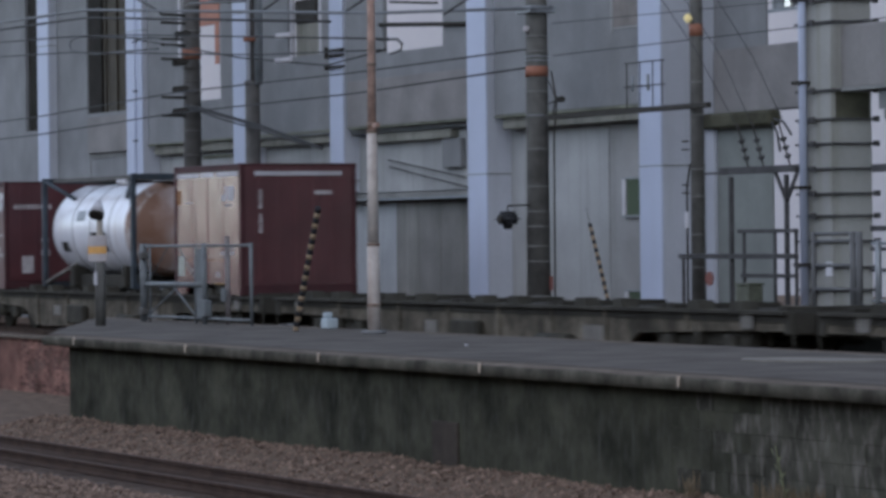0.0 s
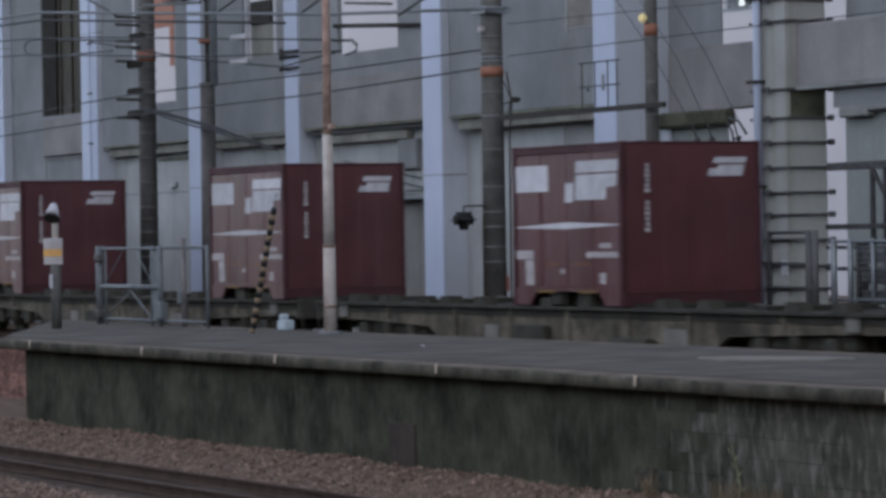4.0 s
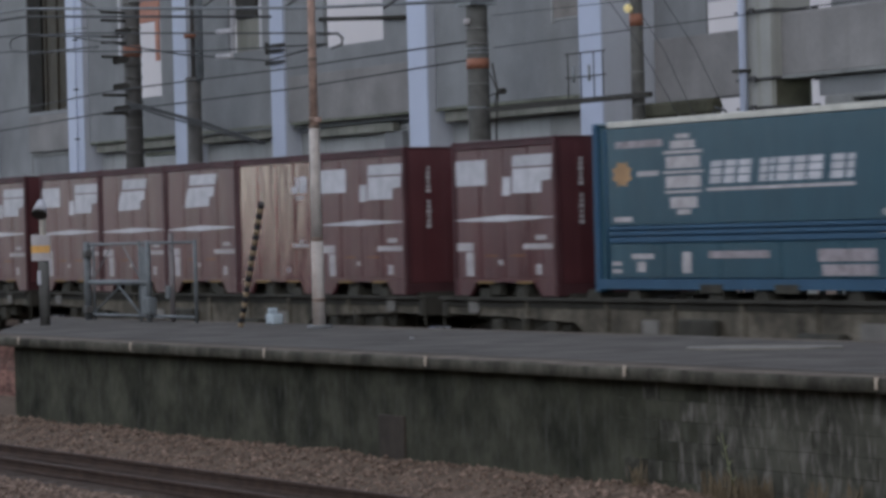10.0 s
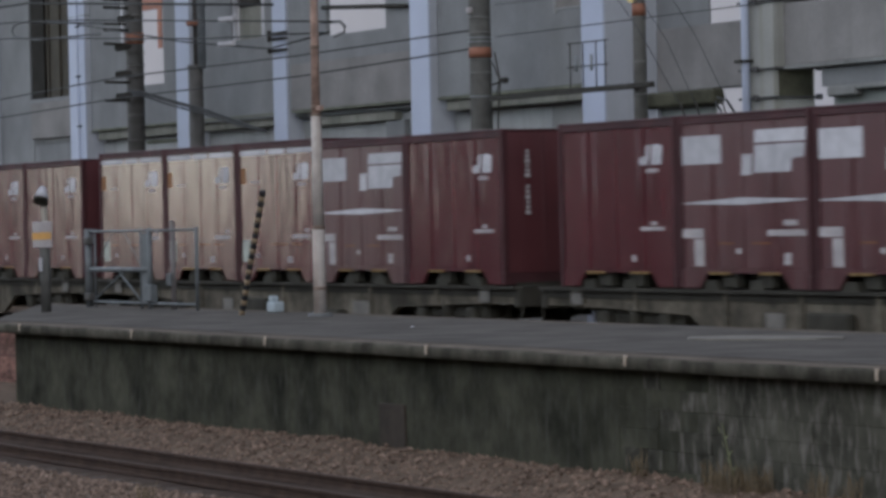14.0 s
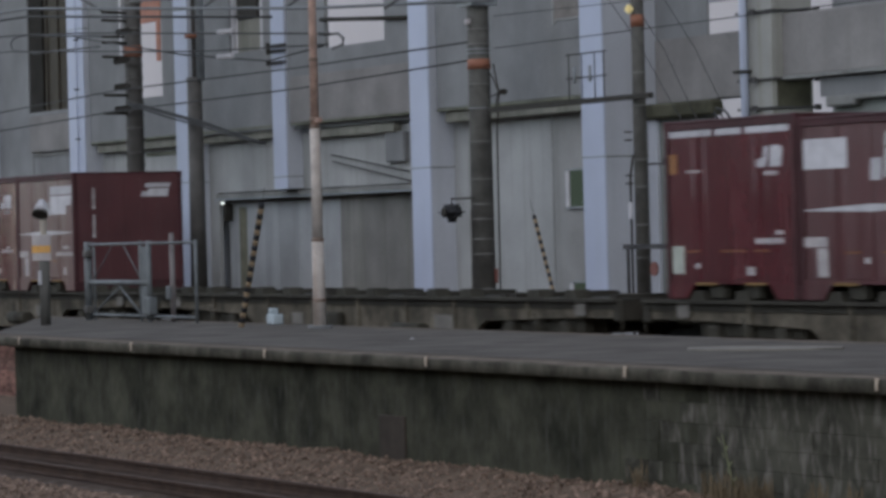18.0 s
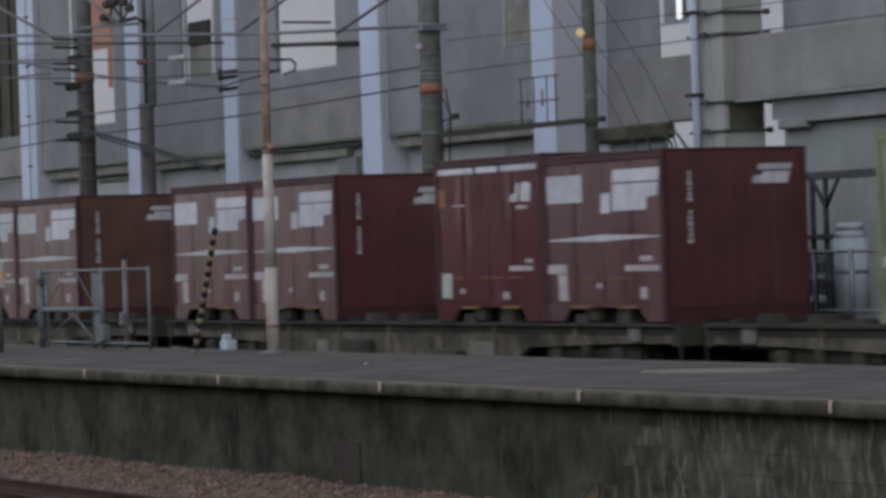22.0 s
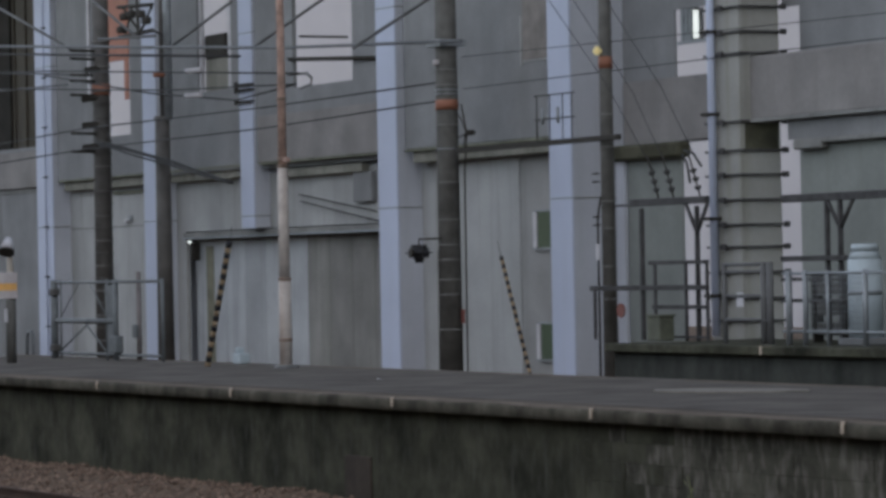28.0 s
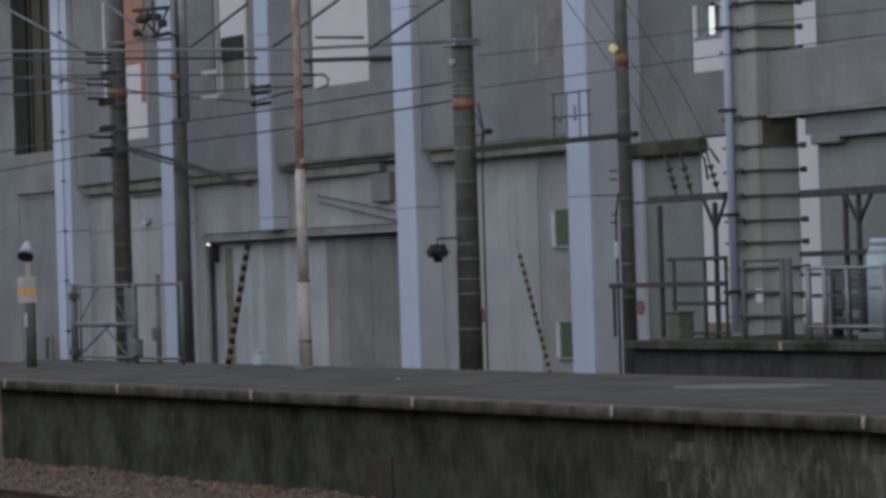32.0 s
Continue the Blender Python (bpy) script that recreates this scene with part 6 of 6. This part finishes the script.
    labels(t, "label", OFF_WHITE, y, ((-3.2, -2.55, 1.80, 1.88), (-3.95, -3.38, 1.10, 1.18), (3.58, 4.18, 1.10, 1.19), (3.46, 4.18, 0.79, 0.86), (-3.43, -2.75, 0.52, 0.60), (-3.25, -3.0, 0.32, 0.48), (-1.88, -1.62, 0.30, 0.62), (-4.05, -3.75, 0.30, 0.36), (-4.05, -3.75, 0.42, 0.48), (3.85, 4.1, 0.38, 0.46)), "small faded white label")
    labels(t, "owner_bar", FADED, y, ((-3.87, -2.4, 2.25, 2.36), (-1.11, 0.6, 0.52, 0.63), (1.91, 3.4, 0.46, 0.64), (2.0, 3.4, 0.26, 0.42)), "faded pink-white bar")
    for s in (-1, 1):
        x = s * (h - 0.03)
        part("end_panel", boxes((x - 0.02, x + 0.02, -w + 0.14, w - 0.14, 0.1, H - 0.04)), TEAL, t)
    number_bar(t, h - 0.004, ((-0.55, -0.44, 1.75, 2.36), (-0.55, -0.44, 1.05, 1.6)))
    end_labels(t, "end_mark", OFF_WHITE, h - 0.004, ((-0.6, -0.2, 0.42, 0.5),), "white bar on the end")
    end_labels(t, "end_disc", OCHRE, h - 0.004, ((-0.62, -0.36, 1.0, 1.14),), "faded ochre mark on the end")
    return t


def container_t():
    """A tank of white steel in an open frame, its leading end stained with rust."""
    L, H, W = 6.06, 2.55, 2.44
    h, w = L / 2, W / 2
    t = thing("tank_container", (0, 0, 0), "white tank container with a rust-stained end in a blue-grey frame", "tank container")
    bm = bmesh.new()
    prof = [(-2.96, 0.0), (-2.955, 0.4), (-2.93, 0.72), (-2.86, 0.93), (-2.74, 1.05), (-2.5, 1.083), (0.0, 1.083), (2.2, 1.083)]
    n = 40
    zc = 1.32
    rings = [[bm.verts.new((x, r * math.sin(a * math.tau / n), zc + r * math.cos(a * math.tau / n))) for a in range(n)] for x, r in prof[1:]]
    for a, b in zip(rings, rings[1:]):
        for k in range(n):
            bm.faces.new((a[k], a[(k + 1) % n], b[(k + 1) % n], b[k])).smooth = True
    bm.faces.new(rings[0])
    part("tank_shell", bm, TANK_WHITE, t)
    bm = bmesh.new()
    rings = [[bm.verts.new((x, r * math.sin(a * math.tau / n), zc + r * math.cos(a * math.tau / n))) for a in range(n)] for x, r in ((2.2, 1.083), (2.36, 1.065), (2.5, 1.0), (2.58, 0.94))]
    for a, b in zip(rings, rings[1:]):
        for k in range(n):
            bm.faces.new((a[k], a[(k + 1) % n], b[(k + 1) % n], b[k])).smooth = True
    part("tank_shoulder", bm, TANK_RUST, t, "rust-stained shoulder")
    bm = bmesh.new()
    rings = [[bm.verts.new((x, r * math.sin(a * math.tau / n), zc + r * math.cos(a * math.tau / n))) for a in range(n)] for x, r in ((2.58, 0.94), (2.66, 0.83), (2.74, 0.66), (2.80, 0.45), (2.835, 0.2))]
    for a, b in zip(rings, rings[1:]):
        for k in range(n):
            bm.faces.new((a[k], a[(k + 1) % n], b[(k + 1) % n], b[k])).smooth = True
    bm.faces.new(rings[-1])
    part("tank_end", bm, TANK_END, t, "stained domed end")
    for x in (-1.3, -0.08, 1.15):
        part("hoop", tube(bmesh.new(), [(x - 0.02, 0, zc), (x + 0.02, 0, zc)], 1.09, 40), CLAMP, t, "grey hoop")
    for x in (-h, h - 0.12):
        for y in (-w, w - 0.12):
            part("corner_post", bevel(boxes((x, x + 0.12, y, y + 0.12, 0, H)), 0.015), TANK_FRAME, t)
        for z in (0.0, H - 0.12):
            part("cross_beam", boxes((x, x + 0.12, -w + 0.12, w - 0.12, z, z + 0.12)), TANK_FRAME, t)
    for x0, x1 in ((-h + 0.06, -h + 1.3), (h - 0.06, h - 1.3)):
        for y in (-w + 0.06, w - 0.06):
            part("top_brace", tube(bmesh.new(), [(x0, y, H - 0.06), (x1, y * 0.72, H - 0.5)], 0.05, 8), TANK_FRAME, t)
            part("bottom_brace", tube(bmesh.new(), [(x0, y, 0.08), (x1, y * 0.6, 0.6)], 0.05, 8), STENCIL, t)
    for x in (-1.7, 1.7):
        part("saddle", bevel(boxes((x - 0.14, x + 0.14, -0.95, 0.95, 0.02, 0.5)), 0.03), DECK, t, "dark steel saddle")
    part("bottom_frame", boxes((-2.3, 2.3, -0.8, -0.68, 0.0, 0.3), (-2.3, 2.3, 0.68, 0.8, 0.0, 0.3)), DECK, t, "dark frame under the tank")
    part("walkway", boxes((-h + 0.6, h - 0.4, -0.35, 0.15, H - 0.12, H - 0.06)), STEEL_DARK, t)
    part("top_rail", boxes((-h + 0.1, h - 0.1, -w + 0.25, -w + 0.45, H - 0.1, H - 0.02)), MAST_BROWN, t, "dark brown walkway edge")
    part("valve_cover", bevel(boxes((-0.2, 0.5, -0.4, 0.4, 2.3, H)), 0.08, 2), TANK_WHITE, t)
    # placards curved with the shell, built of short strips
    for nm, x0, x1, a0, a1, m in (("dark_placard", -0.05, 0.95, 93, 117, "dark"), ("small_mark", -1.05, -0.5, 66, 79, "grey"), ("small_mark", -2.1, -1.65, 104, 117, "dark")):
        bm = bmesh.new()
        q = [[bm.verts.new((x, -1.094 * math.sin(radians(a0 + (a1 - a0) * k / 6)), zc + 1.094 * math.cos(radians(a0 + (a1 - a0) * k / 6)))) for k in range(7)] for x in (x0, x1)]
        for k in range(6):
            bm.faces.new((q[0][k], q[1][k], q[1][k + 1], q[0][k + 1]))
        part(nm, bm, STEEL_DARK if m == "dark" else GALV, t, "dark square placard" if nm == "dark_placard" else "")
    part("end_placard", boxes((2.86, 2.9, 0.1, 0.8, 1.0, 1.55)), STEEL_DARK, t, "dark end placard")
    return t


def place_all():
    """Copies the wagons and containers along the train."""
    last, first = wagon(True), None
    for k in range(-9, 6):
        xi = 10.1 + 20.37 * k
        if k == -9:
            ob = last
        elif first is None:
            ob = first = wagon()
        else:
            ob = copy_thing(first, pose(0, 0, 0))
        MOVING.append((ob, xi, RAIL_TRAIN, 0.0))
    makers = {"W": container_w, "D": lambda: container_w(True, BROWN_END), "V": lambda: container_w(False), "U": lambda: container_w(False, None, True), "N": container_n, "P": container_p, "S": container_s, "G": container_g, "E": container_e, "T": container_t}
    order = ((78.2, "S"), (70.7, "T"), (50.99, "W"), (63.06, "N"), (37.75, "W"), (22.69, "W"), (17.51, "W"), (9.83, "E"), (2.26, "W"), (-2.51, "P"), (-9.9, "E"), (-17.65, "W"),
             (-23.26, "W"), (-27.05, "P"), (-30.83, "U"), (-34.58, "U"), (-38.34, "W"), (-43.06, "W"), (-46.81, "V"), (-50.6, "W"), (-54.41, "W"), (-58.2, "P"),
             (-63.9, "P"), (-67.65, "W"), (-71.42, "S"), (-75.24, "S"), (-79.02, "S"), (-83.82, "P"), (-87.58, "P"), (-91.33, "W"), (-95.1, "W"), (-98.89, "S"))
    order += ((-128.44, "V"), (-132.14, "P"), (-135.86, "G"), (-145.18, "W"), (-148.93, "S"), (-156.58, "W"), (-160.38, "W"), (-169.27, "D"), (-173.03, "W"), (-176.82, "S"))
    made = {}
    for xi, kind in order:
        if kind in made:
            ob = copy_thing(made[kind], pose(0, 0, 0))
        else:
            ob = made[kind] = makers[kind]()
        MOVING.append((ob, xi, BASE, 0.0 if kind in "ET" else 0.075))


place_all()

# ---- bricks, wall stones and weeds ----
brick_me = mesh_of("brick", bevel(boxes((-0.104, 0.104, -0.03, 0.03, -0.028, 0.028)), 0.006), BRICK)
n = 0
for row in range(16):
    for k in range(18):
        x = -72.2 - 0.216 * k - (0.108 if row % 2 else 0)
        shared("brick", brick_me, far_platform, (x, 24.35 + 0.006 * math.sin(n * 1.7), 0.02 + 0.068 * row))
        n += 1
rest = bmesh.new()
for row in range(18):
    for k in range(130):
        x = -57.7 - 0.216 * k - (0.108 if row % 2 else 0)
        if not (k > 66 and k < 86 and row > 1):
            box(rest, x - 0.104, x + 0.104, 24.325, 24.38, -0.144 + 0.068 * row, -0.088 + 0.068 * row)
tagged(part("far_bricks", rest, BRICK, far_platform), kind="stuff")

# the platform wall: courses of rough stone, plain and dark towards the far end
wall_rng = random.Random(9)
WIDTHS = (0.30, 0.38, 0.46, 0.56)
shapes = [[mesh_of("wall_stone", bevel(boxes((0.002, w - 0.002, 0, 0.2, 0.002, 0.220)), 0.004), m) for w in WIDTHS] for m in (MASONRY, MASONRY_STREAKED)]
count = [0]
for row in range(6):
    x = -33.9 + wall_rng.uniform(0, 0.3)
    while x < -20.0:
        k = wall_rng.randrange(4)
        pale = wall_rng.random() < (x + 33.8) / 2.2
        if count[0] < 290:
            shared("wall_stone", shapes[1 if pale else 0][k], platform, (x, 18.924 + wall_rng.uniform(-0.006, 0.006), 0.16 + 0.222 * row))
            count[0] += 1
        x += WIDTHS[k]
part("wall_backing", boxes((-33.55, 20, 18.932, 19.36, 0.0, TOP - 0.16)), MASONRY_STREAKED, platform)
for k in range(11):
    x1 = min(-33.5, -55.0 + 2.08 * (k + 1))
    part("wall_panel", bevel(boxes((max(-53.6, -55.0 + 2.08 * k) + 0.001, x1 - 0.001, 18.92 + 0.003 * (k % 3), 19.34, -0.1, TOP - 0.16)), 0.004), MASONRY, platform)

weed_rng = random.Random(3)
for wx, wy in [(-36.5, 14.4), (-32.8, 18.75), (-29.1, 18.7), (-28.6, 18.8)] + [(-31.2 + 0.16 * k + weed_rng.uniform(-0.1, 0.1), weed_rng.uniform(18.55, 18.9)) for k in range(7)]:
    bm = bmesh.new()
    for k in range(34):
        a = weed_rng.uniform(0, 6.28)
        d = weed_rng.uniform(0.02, 0.14)
        hh = weed_rng.uniform(0.05, 0.34)
        b0 = Vector((weed_rng.uniform(-0.12, 0.12), weed_rng.uniform(-0.08, 0.08), 0))
        tip = b0 + Vector((d * math.cos(a), d * math.sin(a), hh))
        s = Vector((-math.sin(a), math.cos(a), 0)) * 0.006
        mid = b0.lerp(tip, 0.6) + Vector((0, 0, 0.03))
        v = [bm.verts.new(q) for q in (b0 - s, b0 + s, mid + s, tip, mid - s)]
        bm.faces.new(v)
    solid("weed_tuft", bm, LEAF, "dry brownish weed tuft in the ballast", "weed", "dry weeds", at=(wx, wy, height_front(wx, wy)))


stem = thing("tall_weed", (-31.0, 18.85, height_front(-31.0, 18.85)), "tall pale green leaning weed stem", "weed")
part("stem", tube(bmesh.new(), [(0.12, 0, -0.02), (0.0, 0, 0.25), (-0.25, 0.05, 0.7)], 0.014, 6, 0.006), STEM, stem)
for k in range(7):
    q = Vector((0.05 - 0.04 * k, 0.0, 0.12 + 0.08 * k))
    bm = bmesh.new()
    d = Vector((0.09 if k % 2 else -0.1, 0.02, 0.07))
    bm.faces.new([bm.verts.new(p) for p in (q, q + d * 0.5 + Vector((0, 0, 0.02)), q + d, q + d * 0.5 - Vector((0, 0, 0.02)))])
    part("leaf", bm, STEM, stem)


def along(t):
    """How far the train has come at t seconds; it slows down slightly."""
    return 11.07 * (t - 13) - 0.0065 * (t - 13) ** 2


def motions():
    for ob, xi, z, dy in MOVING:
        walk(ob, [(t, pose(xi + along(t), TRACK_Y + dy, z)) for t in range(0, 33, 4)])


motions()
